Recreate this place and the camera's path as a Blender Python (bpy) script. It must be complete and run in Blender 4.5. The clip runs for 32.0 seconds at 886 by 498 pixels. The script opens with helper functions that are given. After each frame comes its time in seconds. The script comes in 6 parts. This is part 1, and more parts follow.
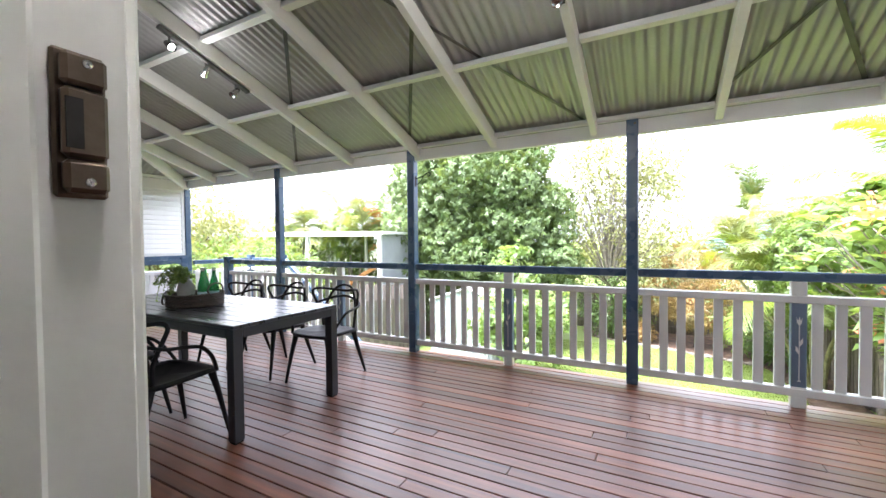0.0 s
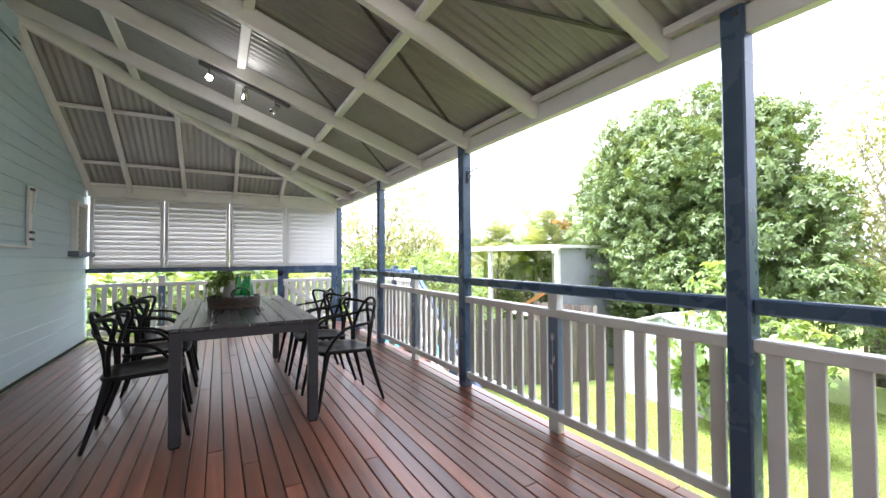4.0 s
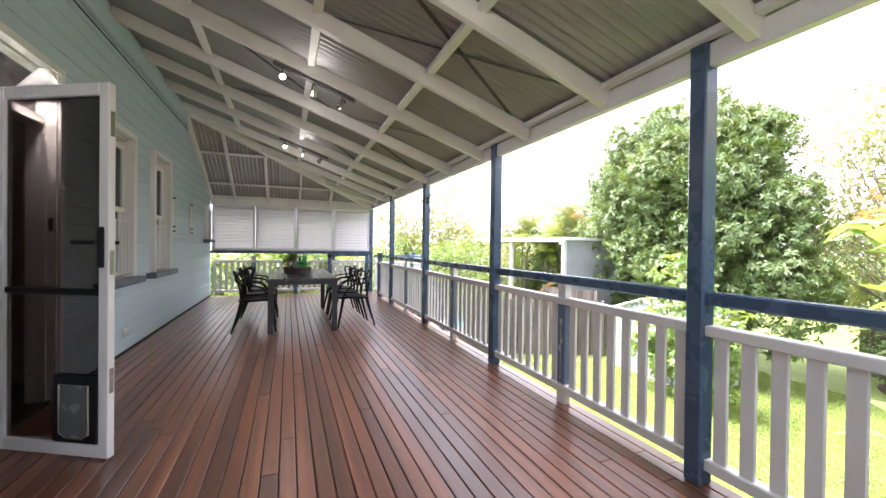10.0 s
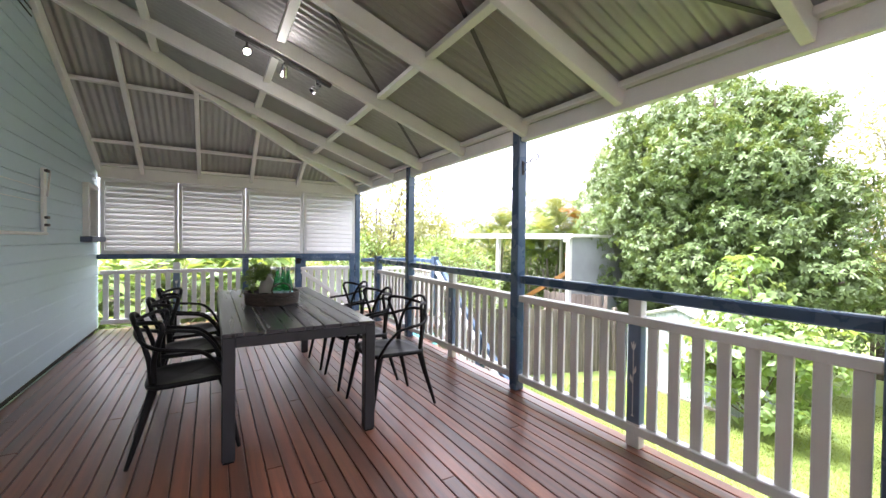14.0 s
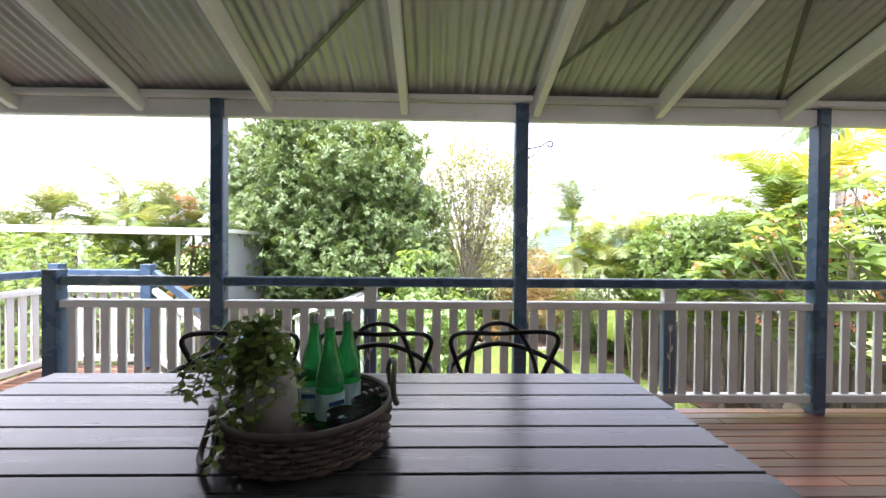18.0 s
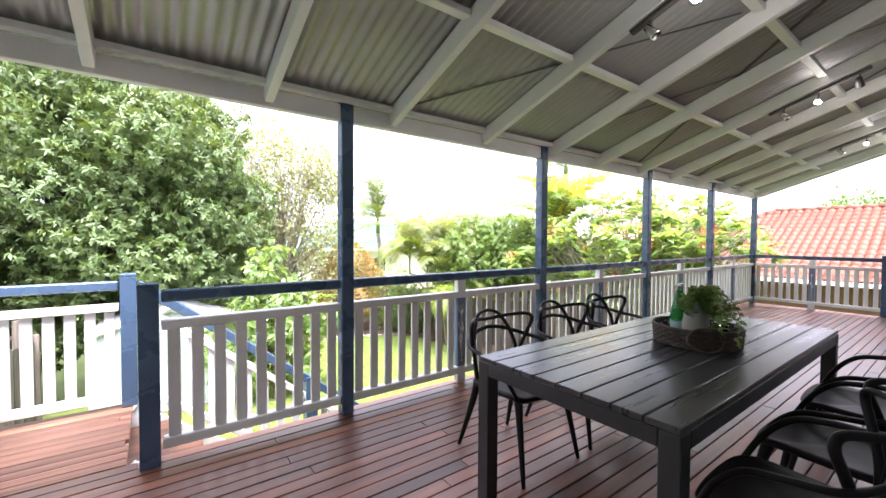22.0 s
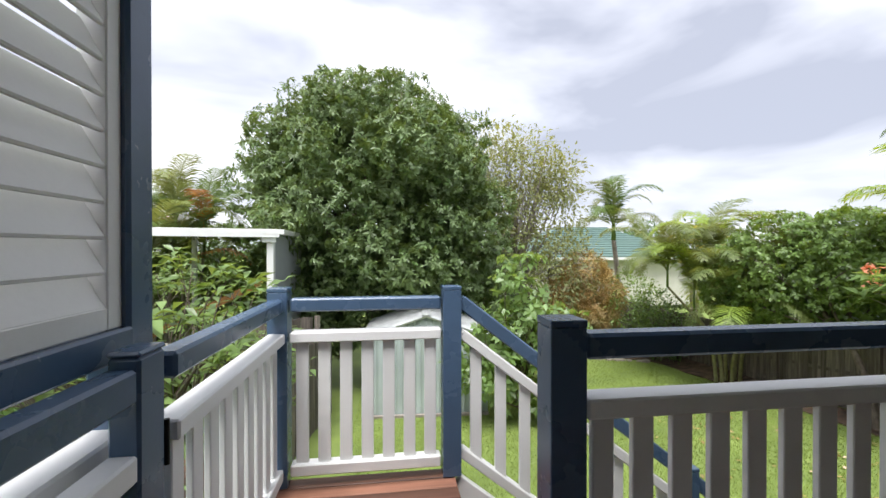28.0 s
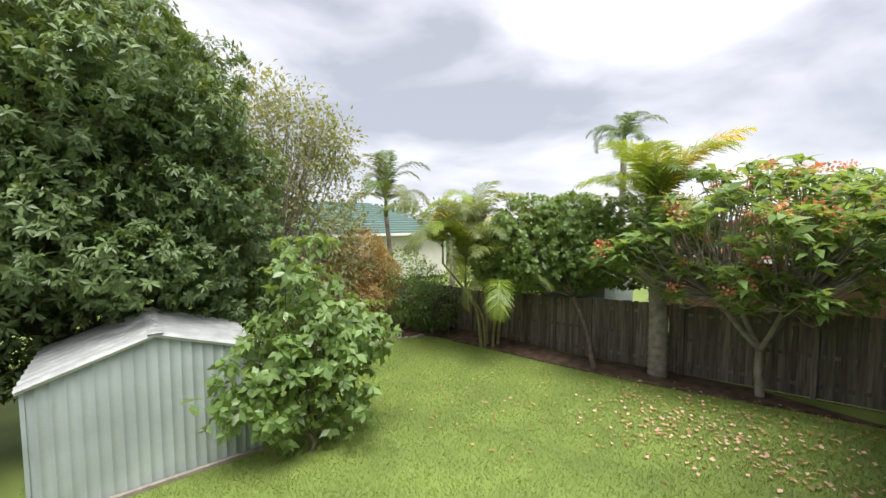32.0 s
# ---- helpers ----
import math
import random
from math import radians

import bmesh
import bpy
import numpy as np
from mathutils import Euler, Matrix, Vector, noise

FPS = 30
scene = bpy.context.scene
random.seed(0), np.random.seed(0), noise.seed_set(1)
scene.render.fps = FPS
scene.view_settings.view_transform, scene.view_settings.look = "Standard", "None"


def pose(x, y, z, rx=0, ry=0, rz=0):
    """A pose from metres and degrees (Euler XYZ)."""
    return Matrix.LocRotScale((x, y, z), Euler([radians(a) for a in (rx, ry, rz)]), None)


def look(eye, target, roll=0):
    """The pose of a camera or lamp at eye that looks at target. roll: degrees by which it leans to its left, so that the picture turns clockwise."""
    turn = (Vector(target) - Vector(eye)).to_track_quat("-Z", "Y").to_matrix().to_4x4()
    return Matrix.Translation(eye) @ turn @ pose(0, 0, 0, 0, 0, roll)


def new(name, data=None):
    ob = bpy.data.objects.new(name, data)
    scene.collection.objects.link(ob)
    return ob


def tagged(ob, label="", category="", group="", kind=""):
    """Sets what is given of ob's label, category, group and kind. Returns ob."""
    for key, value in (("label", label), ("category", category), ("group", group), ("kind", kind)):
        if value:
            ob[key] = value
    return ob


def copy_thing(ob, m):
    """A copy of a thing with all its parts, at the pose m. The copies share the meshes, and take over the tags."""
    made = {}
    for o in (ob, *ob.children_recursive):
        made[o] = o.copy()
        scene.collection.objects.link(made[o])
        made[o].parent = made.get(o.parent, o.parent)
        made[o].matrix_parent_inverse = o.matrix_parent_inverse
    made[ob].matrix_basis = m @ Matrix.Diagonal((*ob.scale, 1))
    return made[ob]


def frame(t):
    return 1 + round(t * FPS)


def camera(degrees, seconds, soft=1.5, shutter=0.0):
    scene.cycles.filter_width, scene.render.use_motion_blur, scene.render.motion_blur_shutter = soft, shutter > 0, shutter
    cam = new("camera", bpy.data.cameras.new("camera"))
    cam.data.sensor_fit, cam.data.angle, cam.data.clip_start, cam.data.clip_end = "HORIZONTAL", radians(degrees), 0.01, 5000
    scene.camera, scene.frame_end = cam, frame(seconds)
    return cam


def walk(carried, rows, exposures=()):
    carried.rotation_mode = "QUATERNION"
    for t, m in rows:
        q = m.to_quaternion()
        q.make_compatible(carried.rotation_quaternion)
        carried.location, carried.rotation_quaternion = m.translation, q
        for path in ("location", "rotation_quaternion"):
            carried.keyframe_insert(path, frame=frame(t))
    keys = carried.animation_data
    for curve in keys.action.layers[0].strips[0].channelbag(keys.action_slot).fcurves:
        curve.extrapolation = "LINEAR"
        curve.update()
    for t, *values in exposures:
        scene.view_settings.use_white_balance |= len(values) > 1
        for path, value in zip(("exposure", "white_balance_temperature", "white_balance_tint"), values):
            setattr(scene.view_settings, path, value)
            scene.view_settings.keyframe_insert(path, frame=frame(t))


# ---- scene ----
cam = camera(96.5, 32.0)

PATH = [
    (0, (0.134, -0.172, 1.282), (-0.811, 1.59, 1.236), -0.6),
    (0.5, (0.099, 0.018, 1.269), (-0.972, 1.707, 1.237), -0.6),
    (1, (0.047, 0.166, 1.248), (-1.162, 1.759, 1.219), -0.7),
    (1.5, (-0.023, 0.353, 1.233), (-1.378, 1.824, 1.226), -0.7),
    (2, (0.014, 0.6, 1.228), (-1.477, 1.933, 1.235), -0.9),
    (2.5, (0.105, 0.9, 1.211), (-1.492, 2.104, 1.23), -0.8),
    (3, (0.227, 1.254, 1.193), (-1.438, 2.362, 1.223), -0.6),
    (3.5, (0.484, 1.497, 1.194), (-1.22, 2.543, 1.235), -0.5),
    (5.5, (2.161, 1.751, 1.202), (0.355, 2.61, 1.24), 0.2),
    (6, (2.609, 1.663, 1.199), (0.798, 2.511, 1.233), 0.2),
    (6.5, (2.951, 1.638, 1.207), (1.12, 2.443, 1.232), 0.3),
    (7, (3.218, 1.578, 1.187), (1.371, 2.345, 1.218), 0.4),
    (7.5, (3.52, 1.516, 1.216), (1.658, 2.246, 1.243), 0.4),
    (8, (3.698, 1.481, 1.243), (1.829, 2.193, 1.255), 0.6),
    (8.5, (3.794, 1.492, 1.243), (1.923, 2.2, 1.245), 0.5),
    (9, (3.838, 1.498, 1.227), (1.973, 2.221, 1.23), 0.5),
    (9.5, (3.814, 1.539, 1.24), (1.952, 2.268, 1.236), 0.5),
    (10, (3.653, 1.623, 1.236), (1.791, 2.352, 1.22), 0.7),
    (10.5, (3.284, 1.68, 1.254), (1.423, 2.411, 1.227), 0.6),
    (11, (2.876, 1.771, 1.243), (1.01, 2.491, 1.211), 0.7),
    (11.5, (2.441, 1.806, 1.241), (0.57, 2.511, 1.216), 0.8),
    (12, (2.021, 1.75, 1.263), (0.147, 2.447, 1.24), 0.8),
    (12.5, (1.584, 1.732, 1.259), (-0.292, 2.425, 1.232), 0.6),
    (13, (1.176, 1.628, 1.276), (-0.688, 2.351, 1.246), 0.9),
    (13.5, (0.762, 1.487, 1.308), (-1.062, 2.307, 1.269), 0.8),
    (14, (0.371, 1.317, 1.297), (-1.354, 2.329, 1.262), 0.7),
    (14.5, (0.03, 1.093, 1.299), (-1.534, 2.339, 1.253), 0.4),
    (15, (-0.303, 0.941, 1.248), (-1.663, 2.408, 1.216), 0.3),
    (15.5, (-0.858, 0.678, 1.393), (-1.884, 2.391, 1.287), 0.5),
    (17.5, (-2.504, 0.706, 1.202), (-2.645, 2.701, 1.205), 0.8),
    (18, (-2.955, 0.725, 1.268), (-2.909, 2.724, 1.242), 0.5),
    (18.5, (-3.386, 0.717, 1.314), (-3.128, 2.699, 1.253), 0.6),
    (19, (-3.764, 0.774, 1.366), (-3.289, 2.714, 1.262), 0.6),
    (19.5, (-4.179, 0.802, 1.354), (-3.449, 2.662, 1.279), 0.6),
    (20, (-4.51, 0.869, 1.339), (-3.58, 2.638, 1.27), 0.5),
    (20.5, (-4.863, 0.878, 1.337), (-3.809, 2.577, 1.279), 0.2),
    (21, (-5.195, 0.83, 1.329), (-4.088, 2.495, 1.28), 0.3),
    (21.5, (-5.46, 0.882, 1.321), (-4.316, 2.521, 1.268), 0.4),
    (22, (-5.696, 0.852, 1.327), (-4.511, 2.462, 1.271), 0.3),
    (22.5, (-5.943, 0.78, 1.331), (-4.697, 2.344, 1.278), 0.2),
    (23, (-6.051, 0.775, 1.33), (-4.751, 2.293, 1.269), 0.2),
    (23.5, (-6.095, 0.76, 1.314), (-4.781, 2.266, 1.258), 0.1),
    (24, (-6.123, 0.79, 1.295), (-4.831, 2.315, 1.243), 0.1),
    (24.5, (-6.051, 0.864, 1.302), (-4.855, 2.466, 1.239), 0.1),
    (25, (-6.02, 0.935, 1.28), (-4.923, 2.606, 1.233), 0.0),
    (25.5, (-5.989, 1.113, 1.265), (-5.058, 2.883, 1.229), -0.2),
    (26, (-6.006, 1.333, 1.259), (-5.247, 3.183, 1.226), -0.1),
    (26.5, (-6.066, 1.646, 1.278), (-5.472, 3.556, 1.248), -0.0),
    (28.5, (-6.217, 2.968, 1.244), (-5.983, 4.954, 1.235), -0.0),
    (29, (-6.251, 3.302, 1.265), (-5.859, 5.264, 1.251), 0.0),
    (29.5, (-6.224, 3.634, 1.267), (-5.626, 5.543, 1.252), -0.0),
    (30, (-6.218, 3.837, 1.364), (-5.443, 5.681, 1.336), 0.6),
    (30.5, (-6.234, 4.141, 1.405), (-5.294, 5.906, 1.372), 0.6),
    (31, (-6.197, 4.365, 1.41), (-5.12, 6.05, 1.379), 0.4),
    (31.5, (-6.093, 4.489, 1.411), (-4.912, 6.102, 1.358), 0.1),
    (32, (-6.046, 4.542, 1.339), (-4.714, 6.028, 1.201), -0.0),
]
EXPOSURES = [(0, 3.1, 5950, 16), (2.5, 2.9, 6000, 16), (6.0, 2.85, 6200, 16), (8.0, 2.8, 6300, 20), (12.0, 2.85, 6250, 20), (15.5, 2.85, 6200, 19), (17.5, 2.55, 6200, 19), (19.5, 2.6, 6200, 19), (21.0, 2.75, 6200, 20), (26.0, 2.5, 6200, 19), (28.5, 0.78, 6350, 10), (30.5, 0.68, 6400, 10), (32, 0.88, 6550, 10)]
walk(cam, [(t, look(eye, target, roll)) for t, eye, target, roll in PATH], EXPOSURES)

# ---- sky, sun, exposure ----
world = bpy.data.worlds.new("overcast_sky")
scene.world = world
world.use_nodes = True
wn, wl = world.node_tree.nodes, world.node_tree.links
wn.clear()
w_out = wn.new("ShaderNodeOutputWorld")
w_bg = wn.new("ShaderNodeBackground")
w_sky = wn.new("ShaderNodeTexSky")
w_sky.sky_type = "NISHITA"
w_sky.sun_disc = False
w_sky.sun_elevation = radians(58)
w_sky.sun_rotation = radians(200)
w_coord = wn.new("ShaderNodeTexCoord")
w_map = wn.new("ShaderNodeMapping")
w_map.inputs["Scale"].default_value = (1.0, 1.0, 2.6)
w_map.inputs["Location"].default_value = (0.35, 0.1, 0.2)
w_noise = wn.new("ShaderNodeTexNoise")
w_noise.inputs["Scale"].default_value = 1.9
w_noise.inputs["Detail"].default_value = 5.0
w_noise.inputs["Roughness"].default_value = 0.48
w_noise.inputs["Distortion"].default_value = 0.35
w_ramp = wn.new("ShaderNodeValToRGB")
w_ramp.color_ramp.elements[0].position = 0.34
w_ramp.color_ramp.elements[0].color = (0.33, 0.345, 0.40, 1)
w_ramp.color_ramp.elements[1].position = 0.68
w_ramp.color_ramp.elements[1].color = (0.95, 0.94, 0.93, 1)
mid = w_ramp.color_ramp.elements.new(0.49)
mid.color = (0.55, 0.56, 0.61, 1)
w_mix = wn.new("ShaderNodeMix")
w_mix.data_type = "RGBA"
w_mix.inputs["Factor"].default_value = 0.93
w_scale = wn.new("ShaderNodeVectorMath")
w_scale.operation = "SCALE"
w_scale.inputs["Scale"].default_value = 0.1
w_gain = wn.new("ShaderNodeVectorMath")
w_gain.operation = "SCALE"
w_gain.inputs["Scale"].default_value = 1.0
wl.new(w_coord.outputs["Generated"], w_map.inputs["Vector"])
wl.new(w_map.outputs["Vector"], w_noise.inputs["Vector"])
wl.new(w_noise.outputs["Fac"], w_ramp.inputs["Fac"])
wl.new(w_sky.outputs["Color"], w_scale.inputs[0])
wl.new(w_ramp.outputs["Color"], w_gain.inputs[0])
wl.new(w_scale.outputs["Vector"], w_mix.inputs["A"])
wl.new(w_gain.outputs["Vector"], w_mix.inputs["B"])
wl.new(w_mix.outputs["Result"], w_bg.inputs["Color"])
w_bg.inputs["Strength"].default_value = 1.0
wl.new(w_bg.outputs["Background"], w_out.inputs["Surface"])

sun_data = bpy.data.lights.new("sun", "SUN")
sun_data.energy, sun_data.angle, sun_data.color = 3.1, radians(30), (1.0, 0.97, 0.93)
sun = new("sun", sun_data)
sun.matrix_world = look((0, 0, 30), (5, 12, 0))

# ---- shapes ----
def mesh_of(bm, name, smooth=False):
    me = bpy.data.meshes.new(name)
    bm.to_mesh(me)
    bm.free()
    if smooth:
        me.shade_smooth()
    return me


def part(name, bm, material, parent=None, label="", smooth=False):
    me = bm if isinstance(bm, bpy.types.Mesh) else mesh_of(bm, name, smooth)
    if material is not None and not me.materials:
        me.materials.append(material)
    ob = new(name, me)
    if parent is not None:
        ob.parent = parent
    if label:
        tagged(ob, label)
    return ob


def thing(name, label, category, group="", kind="", at=None):
    ob = new(name)
    ob.empty_display_size = 0.1
    if at is not None:
        ob.matrix_world = at
    return tagged(ob, label, category, group, kind)


def box(x0, x1, y0, y1, z0, z1, bevel=0.0, bm=None):
    bm = bm or bmesh.new()
    r = bmesh.ops.create_cube(bm, size=1.0)
    vs = r["verts"]
    for v in vs:
        v.co = Vector(((x0 + x1) / 2 + v.co.x * (x1 - x0), (y0 + y1) / 2 + v.co.y * (y1 - y0), (z0 + z1) / 2 + v.co.z * (z1 - z0)))
    if bevel > 0:
        es = list({e for v in vs for e in v.link_edges})
        bmesh.ops.bevel(bm, geom=es, offset=bevel, segments=1, affect="EDGES", clamp_overlap=True)
    return bm


def beam(a, b, w, h, bevel=0.004, bm=None, up=(0, 0, 1)):
    """A straight timber from a to b, w wide and h deep, its centre on the line."""
    a, b = Vector(a), Vector(b)
    d = (b - a).normalized()
    side = d.cross(Vector(up)).normalized()
    top = side.cross(d).normalized()
    b2 = box(-w / 2, w / 2, 0, (b - a).length, -h / 2, h / 2, bevel)
    m = Matrix((side, d, top)).transposed().to_4x4()
    m.translation = a
    bmesh.ops.transform(b2, matrix=m, verts=b2.verts)
    if bm is None:
        return b2
    me = bpy.data.meshes.new("t")
    b2.to_mesh(me)
    b2.free()
    bm.from_mesh(me)
    bpy.data.meshes.remove(me)
    return bm


def smooth_line(pts, n=6, closed=False):
    pts = [Vector(p) for p in pts]
    out, m = [], len(pts)
    for i in range(m if closed else m - 1):
        if closed:
            p0, p1, p2, p3 = (pts[(i + k - 1) % m] for k in range(4))
        else:
            p0, p1, p2, p3 = pts[max(i - 1, 0)], pts[i], pts[i + 1], pts[min(i + 2, m - 1)]
        for j in range(n):
            t = j / n
            out.append(0.5 * ((2 * p1) + (p2 - p0) * t + (2 * p0 - 5 * p1 + 4 * p2 - p3) * t * t + (3 * p1 - p0 - 3 * p2 + p3) * t ** 3))
    if not closed:
        out.append(pts[-1])
    return out


def tube(pts, radius, seg=8, closed=False, bm=None, flat=1.0):
    """A tube along points; radius is a number or one for each end (tapered)."""
    bm = bm or bmesh.new()
    n = len(pts)
    r0, r1 = radius if isinstance(radius, tuple) else (radius, radius)
    rings, ref = [], Vector((0, 0, 1))
    for i, p in enumerate(pts):
        p = Vector(p)
        q0, q1 = Vector(pts[(i - 1) % n if closed else max(i - 1, 0)]), Vector(pts[(i + 1) % n if closed else min(i + 1, n - 1)])
        d = (q1 - q0).normalized() if (q1 - q0).length > 1e-9 else Vector((0, 0, 1))
        if abs(d.dot(ref)) > 0.95:
            ref = Vector((1, 0, 0)) if abs(d.x) < 0.9 else Vector((0, 1, 0))
        s = d.cross(ref).normalized()
        u = s.cross(d).normalized()
        ref = u
        r = r0 + (r1 - r0) * i / max(n - 1, 1)
        rings.append([bm.verts.new(p + r * (math.cos(a) * s + math.sin(a) * flat * u)) for a in (2 * math.pi * k / seg for k in range(seg))])
    for i in range(n if closed else n - 1):
        a, b = rings[i], rings[(i + 1) % n]
        for k in range(seg):
            bm.faces.new((a[k], a[(k + 1) % seg], b[(k + 1) % seg], b[k]))
    if not closed:
        bm.faces.new(rings[0][::-1])
        bm.faces.new(rings[-1])
    return bm


def lathe(profile, seg=24, bm=None, at=(0, 0, 0)):
    """A turned body from (radius, height) pairs."""
    bm = bm or bmesh.new()
    rings = []
    for r, z in profile:
        rings.append([bm.verts.new((at[0] + r * math.cos(2 * math.pi * k / seg), at[1] + r * math.sin(2 * math.pi * k / seg), at[2] + z)) for k in range(seg)])
    for a, b in zip(rings, rings[1:]):
        for k in range(seg):
            bm.faces.new((a[k], a[(k + 1) % seg], b[(k + 1) % seg], b[k]))
    bm.faces.new(rings[0][::-1])
    bm.faces.new(rings[-1])
    return bm


def fast_mesh(name, verts, faces, material=None, smooth=False):
    """A mesh from arrays; faces all of one size."""
    me = bpy.data.meshes.new(name)
    verts = np.asarray(verts, np.float32)
    faces = np.asarray(faces, np.int32)
    k = faces.shape[1]
    me.vertices.add(len(verts))
    me.vertices.foreach_set("co", verts.ravel())
    me.loops.add(faces.size)
    me.loops.foreach_set("vertex_index", faces.ravel())
    me.polygons.add(len(faces))
    me.polygons.foreach_set("loop_start", np.arange(0, faces.size, k, dtype=np.int32))
    me.polygons.foreach_set("loop_total", np.full(len(faces), k, np.int32))
    me.update(calc_edges=True)
    if smooth:
        me.shade_smooth()
    if material is not None:
        me.materials.append(material)
    return me


# ---- materials ----
def material(name, color, rough=0.6, metal=0.0, var=0.12, scale=6.0, grain=(1, 1, 1), bump=0.1, fine=60.0, tint=None, rand=0.0, stain=0.0, spec=0.5, island=0.0, coat=0.0, coat_rough=0.12):
    """A painted, wooden, metal or leafy surface: a base colour with broad and fine variation, relief and uneven gloss."""
    m = bpy.data.materials.new(name)
    m.use_nodes = True
    nt = m.node_tree
    n, l = nt.nodes, nt.links
    b = n["Principled BSDF"]
    tc = n.new("ShaderNodeTexCoord")
    mp = n.new("ShaderNodeMapping")
    mp.inputs["Scale"].default_value = grain
    l.new(tc.outputs["Object"], mp.inputs["Vector"])
    src = mp.outputs["Vector"]
    info = n.new("ShaderNodeObjectInfo")
    geo = n.new("ShaderNodeNewGeometry")
    if rand > 0:
        off = n.new("ShaderNodeVectorMath")
        off.operation = "MULTIPLY_ADD"
        off.inputs[1].default_value = (37.0, 19.0, 23.0)
        l.new(info.outputs["Random"], off.inputs[0])
        l.new(src, off.inputs[2])
        src = off.outputs["Vector"]
    big = n.new("ShaderNodeTexNoise")
    big.inputs["Scale"].default_value = scale
    big.inputs["Detail"].default_value = 6
    small = n.new("ShaderNodeTexNoise")
    small.inputs["Scale"].default_value = fine
    small.inputs["Detail"].default_value = 3
    l.new(src, big.inputs["Vector"])
    l.new(src, small.inputs["Vector"])
    c0 = Vector(color)
    c1 = Vector(tint) if tint else c0 * (1 - 2.2 * var)
    ramp = n.new("ShaderNodeValToRGB")
    ramp.color_ramp.elements[0].position, ramp.color_ramp.elements[1].position = 0.3, 0.68
    ramp.color_ramp.elements[0].color = (*c1, 1)
    ramp.color_ramp.elements[1].color = (*[min(1.0, c * (1 + 0.5 * var)) for c in c0], 1)
    l.new(big.outputs["Fac"], ramp.inputs["Fac"])
    col = ramp.outputs["Color"]

    def multiply(value_out, low, high, col):
        mr = n.new("ShaderNodeMapRange")
        mr.inputs["To Min"].default_value, mr.inputs["To Max"].default_value = low, high
        l.new(value_out, mr.inputs["Value"])
        vm = n.new("ShaderNodeVectorMath")
        vm.operation = "SCALE"
        l.new(col, vm.inputs[0])
        l.new(mr.outputs["Result"], vm.inputs["Scale"])
        return vm.outputs["Vector"]

    col = multiply(small.outputs["Fac"], 1 - var, 1 + var, col)
    if rand > 0:
        col = multiply(info.outputs["Random"], 1 - rand, 1 + rand, col)
    if island > 0:
        col = multiply(geo.outputs["Random Per Island"], 1 - island, 1 + island, col)
    if stain > 0:
        st = n.new("ShaderNodeTexNoise")
        st.inputs["Scale"].default_value = 1.3
        st.inputs["Detail"].default_value = 8
        st.inputs["Roughness"].default_value = 0.7
        l.new(tc.outputs["Object"], st.inputs["Vector"])
        col = multiply(st.outputs["Fac"], 1 - stain, 1 + stain * 0.6, col)
    l.new(col, b.inputs["Base Color"])
    rr = n.new("ShaderNodeMapRange")
    rr.inputs["To Min"].default_value, rr.inputs["To Max"].default_value = max(0.02, rough - 0.12), min(1, rough + 0.12)
    l.new(big.outputs["Fac"], rr.inputs["Value"])
    l.new(rr.outputs["Result"], b.inputs["Roughness"])
    b.inputs["Metallic"].default_value = metal
    b.inputs["Specular IOR Level"].default_value = spec
    b.inputs["Coat Weight"].default_value = coat
    b.inputs["Coat Roughness"].default_value = coat_rough
    if bump > 0:
        bp = n.new("ShaderNodeBump")
        bp.inputs["Strength"].default_value = bump
        bp.inputs["Distance"].default_value = 0.004
        l.new(small.outputs["Fac"], bp.inputs["Height"])
        l.new(bp.outputs["Normal"], b.inputs["Normal"])
    return m


def leafy(name, color, tint, rough=0.45, trans=0.25, island=0.35):
    """Leaves: green that varies from leaf to leaf, a soft gloss and light through the blade."""
    m = material(name, color, rough=rough, var=0.1, scale=1.1, tint=tint, island=island, bump=0.0, spec=0.6)
    nt = m.node_tree
    b = nt.nodes["Principled BSDF"]
    out = nt.nodes["Material Output"]
    tr = nt.nodes.new("ShaderNodeBsdfTranslucent")
    tr.inputs["Color"].default_value = (color[0] * 2.0, color[1] * 1.7, color[2] * 0.8, 1)
    mix = nt.nodes.new("ShaderNodeMixShader")
    mix.inputs["Fac"].default_value = trans
    nt.links.new(b.outputs["BSDF"], mix.inputs[1])
    nt.links.new(tr.outputs["BSDF"], mix.inputs[2])
    nt.links.new(mix.outputs["Shader"], out.inputs["Surface"])
    return m


def glassy(name, tint=(1, 1, 1), rough=0.02, ior=1.5):
    """Thin pane: mostly clear, with its own reflection."""
    m = bpy.data.materials.new(name)
    m.use_nodes = True
    nt = m.node_tree
    nt.nodes.clear()
    out = nt.nodes.new("ShaderNodeOutputMaterial")
    mix = nt.nodes.new("ShaderNodeMixShader")
    tr = nt.nodes.new("ShaderNodeBsdfTransparent")
    tr.inputs["Color"].default_value = (*tint, 1)
    gl = nt.nodes.new("ShaderNodeBsdfGlossy")
    gl.inputs["Roughness"].default_value = rough
    fr = nt.nodes.new("ShaderNodeFresnel")
    fr.inputs["IOR"].default_value = ior
    nt.links.new(fr.outputs["Fac"], mix.inputs["Fac"])
    nt.links.new(tr.outputs["BSDF"], mix.inputs[1])
    nt.links.new(gl.outputs["BSDF"], mix.inputs[2])
    nt.links.new(mix.outputs["Shader"], out.inputs["Surface"])
    return m


